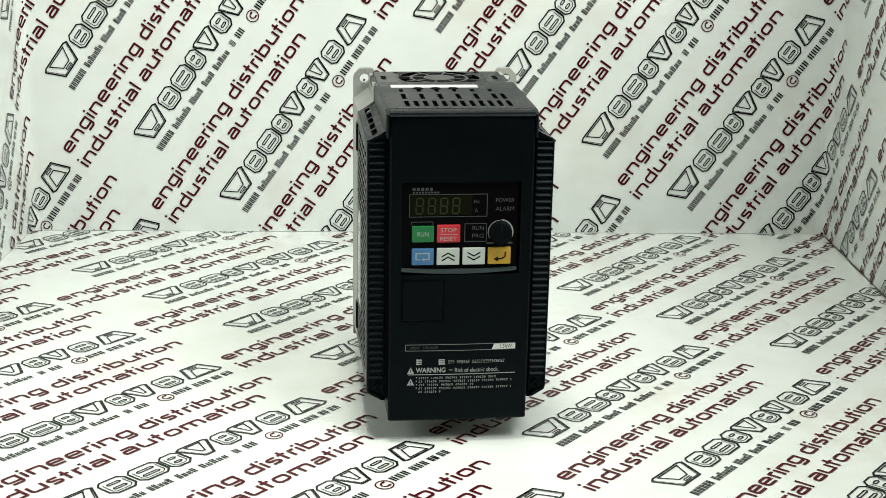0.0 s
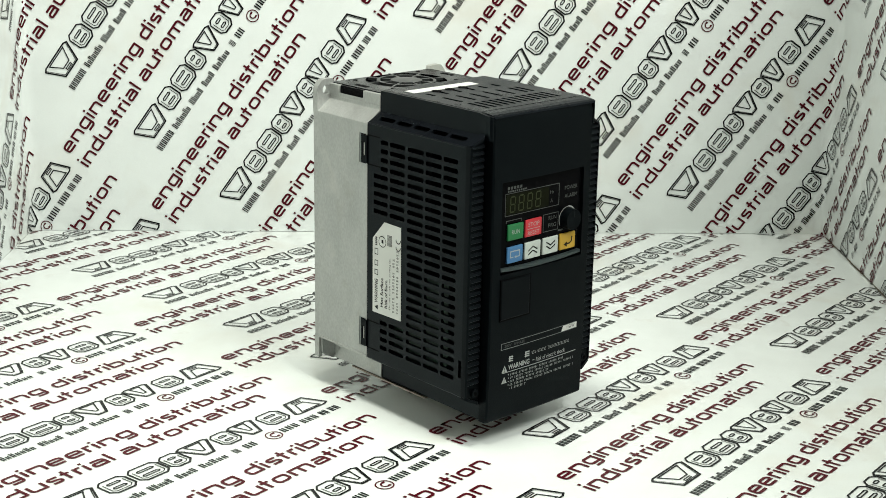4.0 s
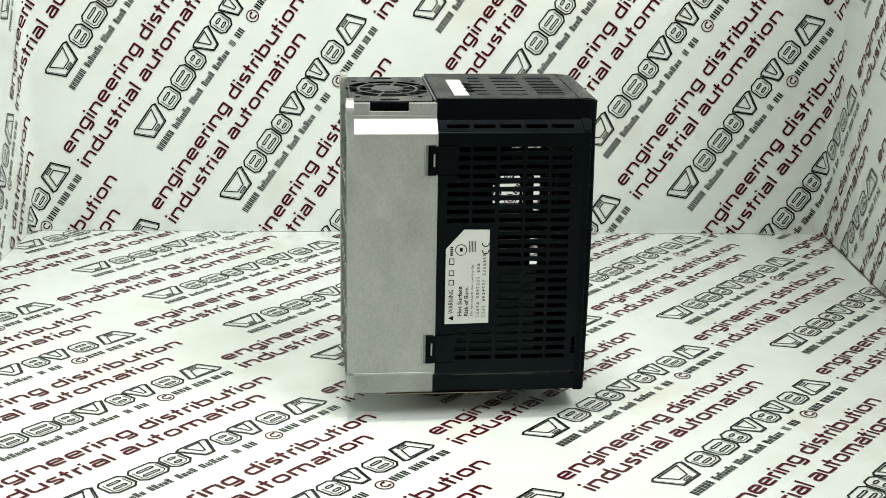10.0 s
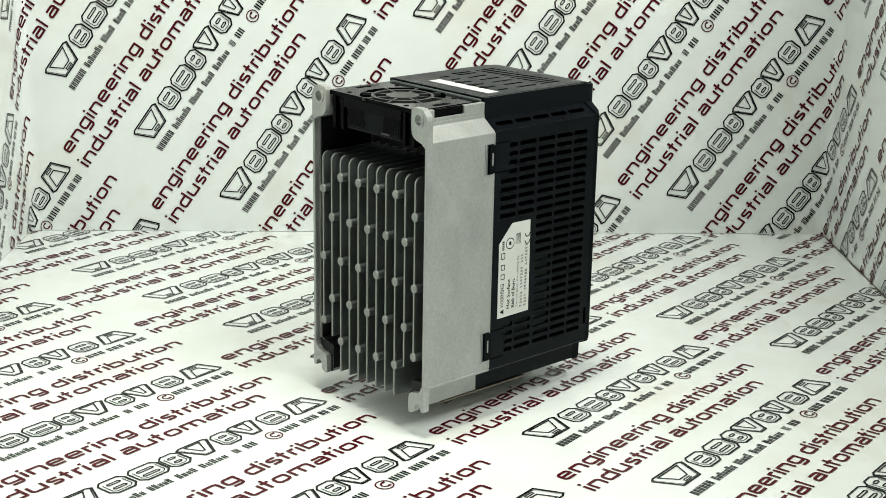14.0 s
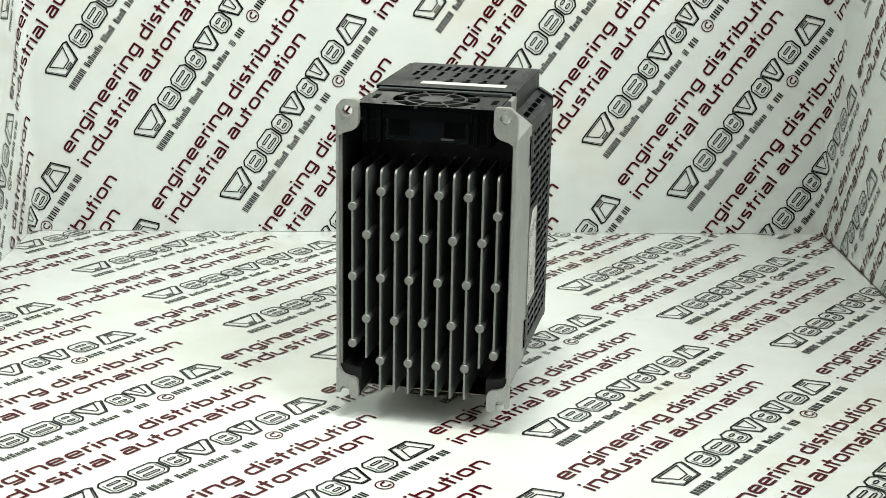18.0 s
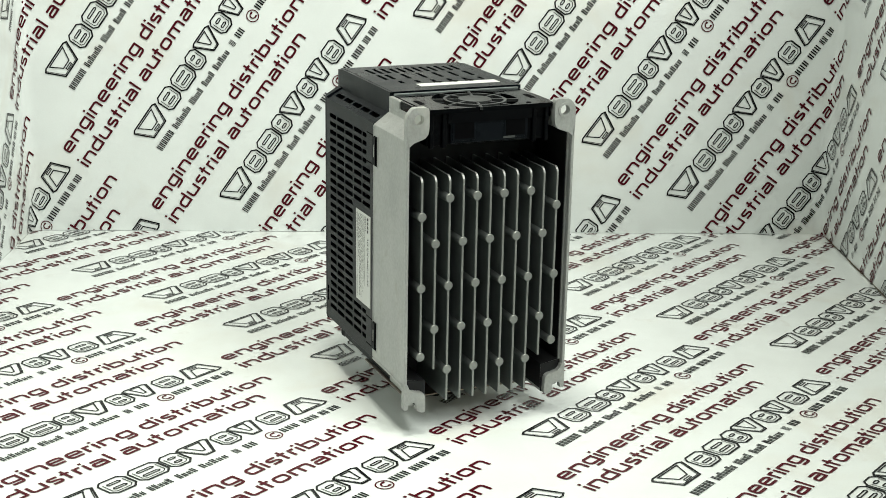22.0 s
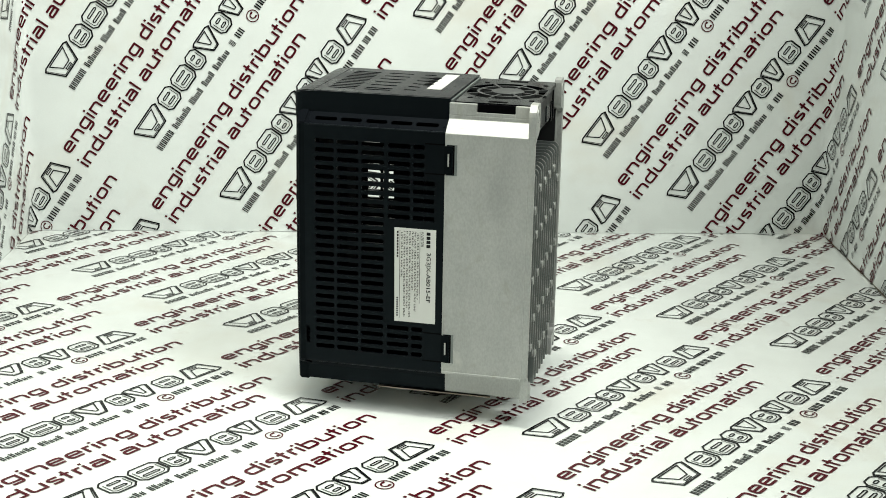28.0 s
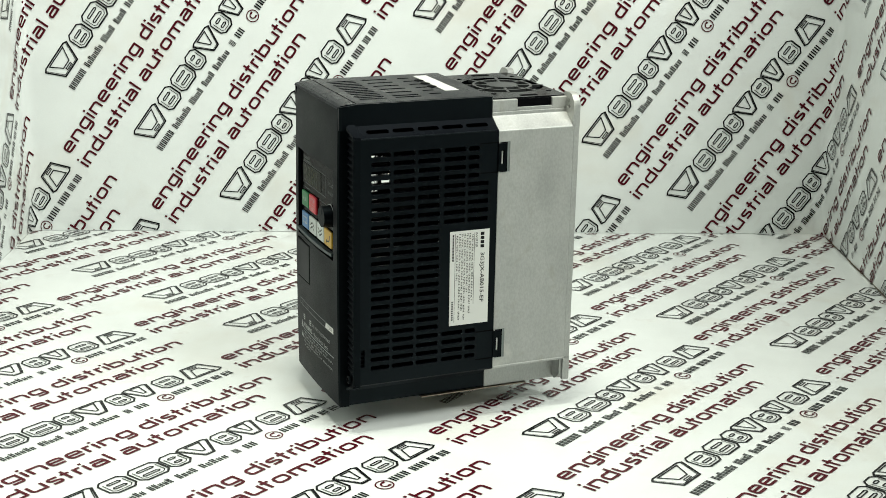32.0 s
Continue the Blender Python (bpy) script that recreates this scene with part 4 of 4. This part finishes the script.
    part("bottom_plate", boxed(-43.0, 43.4, -32, 40, 1.9, 2.7, 0.2), STEEL, DEVICE, "thin bare metal plate under the casing")
    return root


casing()


# ---- front cover and keypad ----
FY = -87.0


def front_y(x, z):
    """The cover's face is slightly domed."""
    return FY + 1.2 * (x / 41.5) ** 2 + 0.9 * ((z - 95) / 93) ** 2


def front_cover():
    us = [-41.4, -40.4, -38, -34.3, -22, -11, 0, 11, 22, 34.3, 38, 40.4, 41.4]
    vs = [2.0, 3.0, 8, 20, 35, 50, 65, 80, 93.5, 110, 125, 140, 148.6, 160, 172, 180, 183, 185, 185.9, 186.3]

    def hole(i, j):
        return us[i] >= -34.3 and us[i + 1] <= 34.3 and vs[j] >= 93.5 and vs[j + 1] <= 148.6

    bm = bmesh.new()
    grid = {}

    def v(u, q):
        if (u, q) not in grid:
            y = front_y(u, q)
            edge = max(abs(u) - 40.4, 0) + max(3.0 - q, 0) + max((q - 180) * 0.28, 0) ** 1.6 * 0.5
            grid[(u, q)] = bm.verts.new(Vector((u, y + edge * 0.8, q)) * MM)
        return grid[(u, q)]
    for i in range(len(us) - 1):
        for j in range(len(vs) - 1):
            if not hole(i, j):
                bm.faces.new((v(us[i], vs[j]), v(us[i + 1], vs[j]), v(us[i + 1], vs[j + 1]), v(us[i], vs[j + 1])))
    # walls back to the casing, and into the keypad's recess
    rim = [e for e in bm.edges if len(e.link_faces) == 1]
    ext = bmesh.ops.extrude_edge_only(bm, edges=rim)
    for g in ext["geom"]:
        if isinstance(g, bmesh.types.BMVert):
            x, z = g.co.x / MM, g.co.z / MM
            inside = abs(x) < 35 and 93 < z < 149
            g.co.y = (-83.5 if inside else -78.5) * MM
    crown = bmesh.new()
    prism(crown, [(-74.6, 188.9), (-79.5, 188.7), (-83.0, 188.2), (-85.0, 187.5), (-85.8, 186.6), (-85.8, 186.34), (-74.6, 186.34)], -41.4, 41.4, lambda p, q, a: (a, p, q))
    cover = part("front_cover", bm, PLASTIC, DEVICE, "smooth black front cover, slightly domed")
    for f in cover.data.polygons:
        f.use_smooth = True
    cover.data.set_sharp_from_angle(angle=radians(32))
    part("cover_crown", crown, PLASTIC_LIT, cover)
    # square blank lid, printed strip and warning
    part("blank_lid", boxed(-33.6, -10.1, -87.15, -85.0, 65.8, 90.0, 0.5), LID, cover)
    for a, b, c, d in ((-34.2, -33.6, 65.0, 90.8), (-10.1, -9.2, 65.0, 90.8), (-33.6, -10.1, 65.0, 65.8), (-33.6, -10.1, 90.0, 90.7)):
        part("lid_gap", boxed(a, b, -86.95, -85.0, c, d), INSIDE_SHADE, cover)

    def face(u, q, off=0.06):
        return (u - 0.9, front_y(u - 0.9, q) - off, q)

    bm = bmesh.new()
    for k in range(16):
        a, b = -30.8 + 65.4 * k / 16, -30.8 + 65.4 * (k + 1) / 16
        flat(bm, a, b, 50.4, 50.75, face)
        flat(bm, a, b, 46.6, 46.95, face)
    flat(bm, -30.8, -30.45, 46.7, 50.7, face)
    part("strip_frame", bm, FRAME_LEGEND, cover)
    bm = bmesh.new()
    poly(bm, [(20.4, 46.7), (34.6, 46.7), (34.6, 50.7), (22.0, 50.7)], face)
    tile = part("rating_tile", bm, LABEL, cover)
    part("rating_text", written(bmesh.new(), "1.5kW", 25.4, 32.6, 47.6, 49.9, lambda u, q: face(u, q, 0.12)), BLACK_INK, tile)
    part("strip_text", written(bmesh.new(), "200V  1PHASE", -28.2, -11.5, 47.8, 49.5, face), DIM_LEGEND, cover)
    bm = bmesh.new()
    written(bm, "WARNING", -24.4, -6.8, 33.0, 36.2, face, bold=0.02)
    flat(bm, -4.6, -2.6, 34.3, 34.7, face)
    written(bm, "Risk of electric shock.", -1.2, 25.0, 33.0, 35.7, face)
    for a, b in ((-24.2, -20.8), (-11.0, -7.2)):
        for k in range(3):
            flat(bm, a, b, 38.0 + k * 1.3, 38.8 + k * 1.3, face)
        flat(bm, a + 0.4, a + 1.1, 37.8, 41.6, face)
    for k in range(26):
        if k not in (3, 10):
            for z in (38.7, 39.5, 40.2):
                flat(bm, -5.2 + 1.3 * k, -5.2 + 1.3 * k + 0.7 + 0.25 * ((k + int(z * 10)) % 2), z, z + 0.28, face)
    for k in range(16):
        flat(bm, -29.0 + 64 * k / 16, -29.0 + 64 * (k + 1) / 16, 31.5, 31.95, face)
    for q, n in ((29.0, 38), (26.8, 46), (24.6, 27), (22.4, 46), (20.2, 11)):
        if q != 20.2:
            flat(bm, -24.2, -23.6, q + 0.5, q + 1.2, face)
        for k in range(n):
            u = -22.6 + 1.22 * k
            if (k * 5 + n) % 7:
                for j in range(3):
                    flat(bm, u + 0.1 * ((k + j) % 3), u + 0.66 + 0.1 * ((k * j) % 3), q + 0.48 * j, q + 0.48 * j + 0.26, face)
    part("warning_print", bm, LEGEND, cover)
    for z in (32.2, 25.0):
        bm = bmesh.new()
        poly(bm, [(-29.6, z), (-25.2, z), (-27.4, z + 4.2)], face)
        sign = part("warning_triangle", bm, LEGEND, cover)
        bm = bmesh.new()
        flat(bm, -27.65, -27.15, z + 1.3, z + 2.9, lambda u, q: face(u, q, 0.12))
        flat(bm, -27.65, -27.15, z + 0.5, z + 1.0, lambda u, q: face(u, q, 0.12))
        part("triangle_mark", bm, BLACK_INK, sign)
    return cover


front_cover()


def keypad():
    PY = -84.2
    root = part("keypad", boxed(-34.0, 34.0, PY, -82.6, 96.2, 148.4, 0.3), GLOSS, DEVICE, "glossy black keypad with coloured keys")

    def on(u, q):
        return (u, PY - 0.05, q)
    part("display", boxed(-28.6, 7.0, PY - 0.25, PY + 0.1, 128.6, 140.4), DISPLAY, root, "dark unlit four digit display")
    for k in range(4):
        bm = bmesh.new()
        x = -25.6 + 7.0 * k
        for (a, b, c, d) in ((0.9, 4.1, 138.4, 139.2), (0.7, 3.9, 133.9, 134.7), (0.5, 3.7, 129.4, 130.2)):
            flat(bm, x + a, x + b, c, d, lambda u, q: (u, PY - 0.3, q))
        for (a, c) in ((0.3, 134.6), (4.1, 134.6), (0.0, 130.1), (3.8, 130.1)):
            flat(bm, x + a, x + a + 0.75, c, c + 3.8, lambda u, q: (u, PY - 0.3, q))
        part("digit", bm, SEGMENT, root)
    bm = bmesh.new()

    def border(u0, u1, v0, v1, w=0.4):
        for a, b, c, d in ((u0, u1, v0, v0 + w), (u0, u1, v1 - w, v1), (u0, u0 + w, v0 + w, v1 - w), (u1 - w, u1, v0 + w, v1 - w)):
            flat(bm, a, b, c, d, on)
    border(-29.2, 16.0, 127.6, 141.2)
    border(3.0, 16.0, 112.6, 123.6)
    flat(bm, -28.0, -15.2, 124.6, 125.0, on)
    flat(bm, -28.0, -27.6, 123.2, 124.6, on)
    flat(bm, -15.6, -15.2, 123.2, 124.6, on)
    part("keypad_frames", bm, DIM_LEGEND, root)
    bm = bmesh.new()
    for k in range(5):
        flat(bm, -27.4 + 2.5 * k, -27.4 + 2.5 * k + 1.7, 143.3, 145.0, on)
    part("maker_bars", bm, DIM_LEGEND, root)
    bm = bmesh.new()
    for k in range(9):
        flat(bm, -27.2 + 1.75 * k, -27.2 + 1.75 * k + 1.2, 141.7, 142.7, on)
    part("type_line", bm, DIM_LEGEND, root)
    for word, u0, u1, v0, v1 in (("Hz", 8.2, 11.4, 135.6, 137.6), ("A", 8.6, 10.6, 130.2, 132.4), ("POWER", 20.8, 31.6, 136.0, 138.4), ("ALARM", 20.8, 31.6, 131.0, 133.4),
                                 ("RUN", 7.6, 14.2, 119.6, 122.0), ("PRG", 7.6, 14.2, 115.0, 117.4)):
        part("legend", written(bmesh.new(), word, u0, u1, v0, v1, on), DIM_LEGEND, root)
    for u in (16.0, 27.0):
        part("scale_end", flat(bmesh.new(), u, u + 4.2, 111.2, 112.2, on), DIM_LEGEND, root)

    def key(name, u0, u1, v0, v1, mat, label):
        return part(name, boxed(u0, u1, PY - 1.5, PY, v0, v1, 0.5), mat, root, label)

    def kf(u, q):
        return (u, PY - 1.56, q)
    k = key("run_key", -27.6, -14.8, 113.0, 122.7, GREEN, "green key")
    part("key_text", written(bmesh.new(), "RUN", -24.4, -18.0, 116.6, 119.2, kf), LEGEND, k)
    k = key("stop_key", -13.2, 0.4, 112.7, 123.2, RED, "red key")
    bm = bmesh.new()
    written(bm, "STOP", -11.0, -1.8, 118.9, 121.4, kf)
    written(bm, "RESET", -11.2, -1.6, 113.9, 116.2, kf)
    flat(bm, -11.6, -1.2, 117.4, 117.7, kf)
    part("key_text", bm, LEGEND, k)
    k = key("loop_key", -27.6, -14.8, 99.2, 109.2, BLUE, "blue key")
    bm = bmesh.new()
    for a, b, c, d in ((-25.4, -17.2, 106.0, 106.7), (-25.4, -24.7, 103.0, 106.0), (-17.9, -17.2, 103.0, 106.0), (-25.4, -22.6, 102.4, 103.0), (-20.4, -17.2, 102.4, 103.0)):
        flat(bm, a, b, c, d, kf)
    poly(bm, [(-20.2, 101.6), (-20.2, 103.8), (-21.8, 102.7)], kf)
    part("key_symbol", bm, LEGEND, k)
    for name, u, sgn in (("up_key", -13.0, 1), ("down_key", 2.0, -1)):
        k = key(name, u, u + 13.2, 99.1, 109.3, WHITE_KEY, "white key")
        bm = bmesh.new()
        m = u + 6.6
        for dz in (-1.2, 1.2):
            z = 104.2 + dz
            for e in (-1, 1):
                poly(bm, [(m, z + sgn * 1.4), (m + e * 3.8, z - sgn * 0.8), (m + e * 3.8, z - sgn * 1.7), (m, z + sgn * 0.5)], kf)
        part("key_symbol", bm, BLACK_INK, k)
    k = key("enter_key", 16.8, 30.2, 99.2, 109.5, YELLOW, "yellow key")
    bm = bmesh.new()
    poly(bm, [(26.6, 106.8), (27.6, 106.8), (27.2, 103.6), (25.4, 102.2), (22.6, 102.0), (22.6, 102.9), (25.0, 103.1), (26.4, 104.1)], kf)
    poly(bm, [(22.8, 100.8), (22.8, 104.0), (20.0, 102.4)], kf)
    part("key_symbol", bm, BLACK_INK, k)
    c = (23.9, 118.2)
    knob = part("knob", rod(bmesh.new(), c, "y", 6.2, PY - 5.6, PY, 32, 6.6), PLASTIC, root, "round black setting knob")
    part("pointer", boxed(c[0] - 0.4, c[0] + 0.4, PY - 5.8, PY - 5.5, c[1] + 1.5, c[1] + 5.6), PLASTIC_RIB, knob)
    bm = bmesh.new()
    ring(bm, c, 6.9, 7.7, PY - 0.05, PY + 0.1, lambda p, q, a: (p, a, q), 20, radians(-40), radians(125))
    ring(bm, c, 6.9, 7.3, PY - 0.05, PY + 0.1, lambda p, q, a: (p, a, q), 20, radians(90), radians(120))
    part("knob_scale", bm, LEGEND, root)
    # curved silver lip under the keys
    bm = bmesh.new()
    pts = [(-33.6 + 67.2 * k / 12, 94.2 + 1.6 * ((k - 6) / 6) ** 2) for k in range(13)]
    prism(bm, pts + [(x, z + 2.3 - 0.6 * abs(x) / 33.6) for x, z in pts[::-1]], -86.9, -83.0, lambda p, q, a: (p, a, q))
    part("silver_lip", bm, SILVER, root)
    root.location.x = -0.0009


keypad()


# ---- side labels ----
def side_labels():
    def left(u, v):
        return (-54.0 - 0.3, u, v)
    bm = bmesh.new()
    pts = [(5.4, 52), (-21.4, 52.4), (-20.8, 111.4), (-5.4, 111.6), (5.4, 99.6)]
    prism(bm, pts, -54.0, -54.28, lambda p, q, a: (a, p, q))
    lab = part("warning_label", bm, LABEL, DEVICE, "white warning label with one cut corner")

    def up(u, v):
        # reading upwards: u runs up, v runs to the front
        return (-54.33, 5.4 - v, 52 + u)
    bm = bmesh.new()
    written(bm, "WARNING", 6.5, 22, 2.0, 5.0, lambda u, v: up(u, 7.0 - v), bold=0.01)
    written(bm, "Hot Surface", 5.0, 24, 7.6, 10.2, lambda u, v: up(u, 17.8 - v), bold=0.02)
    written(bm, "Risk of Burn.", 5.0, 24, 11.6, 14.2, lambda u, v: up(u, 25.8 - v), bold=0.02)
    written(bm, "Do not touch the cooling fin.", 5.0, 38, 15.6, 17.4, lambda u, v: up(u, 33.0 - v))
    part("label_text", bm, BLACK_INK, lab)
    bm = bmesh.new()
    for v0, n in ((19.0, 17), (22.6, 20)):
        for k in range(n):
            if (k * 3 + n) % 8:
                for j in range(3):
                    flat(bm, 4.0 + 2.05 * k + 0.2 * ((k + j) % 3), 5.2 + 2.05 * k + 0.2 * ((k * j) % 3), v0 + 0.68 * j, v0 + 0.68 * j + 0.36, up)
    for a, b in ((25.0, 28.0), (31.0, 34.0), (38.0, 41.5)):
        outline(bm, [(a, 2.2), (b, 2.2), (b, 5.0), (a, 5.0)], 0.5, up)
    for k in range(5):
        flat(bm, 43.5 + 1.2 * k, 43.5 + 1.2 * k + 0.8, 2.6, 4.4, up)
        flat(bm, 45.5, 52.5, 14.0 + 0.9 * k, 14.4 + 0.9 * k, up)
    poly(bm, [(2.2, 5.2), (5.4, 5.2), (3.8, 2.0)], up)
    part("fine_print", bm, BLACK_INK, lab)
    flat3 = lambda p, q, a: up(p, q)
    bm = bmesh.new()
    for c, r in (((47.0, 9.2), 3.6),):
        ring(bm, c, r - 0.5, r, 0, 0, flat3, 24)
    flat(bm, 46.0, 48.2, 8.4, 10.2, up)
    part("test_mark", bm, BLACK_INK, lab)
    bm = bmesh.new()
    for cu, cv in ((46.5, 24.0), (51.0, 24.0)):
        ring(bm, (cu, cv), 1.7, 2.3, 0, 0, flat3, 14, radians(80), radians(200))
    part("conformity_mark", bm, BLACK_INK, lab)

    bm = bmesh.new()
    prism(bm, [(-18.9, 51), (6.7, 51), (6.5, 110.5), (-19.3, 110.5)], 54.0, 54.28, lambda p, q, a: (a, p, q))
    lab = part("rating_label", bm, LABEL, DEVICE, "white rating label with lines of black print")

    def down(u, v):
        # reading downwards: u runs down, v runs to the front
        return (54.33, 6.5 - v, 110.5 - u)
    bm = bmesh.new()
    written(bm, "3G3JX-AB015-EF", 14.5, 46.0, 3.0, 6.4, lambda u, v: down(u, 9.4 - v), bold=0.012)
    written(bm, "INVERTER", 1.6, 11.0, 7.6, 9.2, lambda u, v: down(u, 16.8 - v))
    part("label_text", bm, BLACK_INK, lab)
    bm = bmesh.new()
    for k in range(4):
        flat(bm, 1.6 + 2.6 * k, 1.6 + 2.6 * k + 2.0, 3.4, 5.8, down)
    for row in range(7):
        v0 = 10.5 + 1.68 * row
        for k in range((44, 52, 38, 56, 50, 56, 30)[row]):
            if (k + 3 * row) % (6 + row % 3):
                flat(bm, 1.8 + 0.98 * k, 1.8 + 0.98 * k + 0.34, v0, v0 + 1.05, down)
                flat(bm, 2.14 + 0.98 * k, 2.14 + 0.98 * k + 0.4, v0 + 0.42 * (k % 3), v0 + 0.42 * (k % 3) + 0.25, down)
    flat(bm, 1.5, 47.0, 9.7, 9.95, down)
    flat(bm, 1.5, 57.5, 22.2, 22.45, down)
    for k in range(9):
        flat(bm, 2.0 + 1.9 * k, 2.0 + 1.9 * k + 1.4, 23.2, 24.2, down)
        flat(bm, 44.0 + 1.4 * k, 44.0 + 1.4 * k + 0.9, 23.2, 24.2, down)
    part("fine_print", bm, BLACK_INK, lab)


side_labels()


def motions():
    rows = []
    for k in range(17):
        t = 2.0 * k
        m = Matrix.Rotation(radians(TURN0 + RATE * t), 4, "Z")
        rows.append((t, Matrix.Translation((0.0013, 0, LIFT)) @ m @ Matrix.Translation((-0.001, 0, 0))))
    walk(DEVICE, rows)


motions()
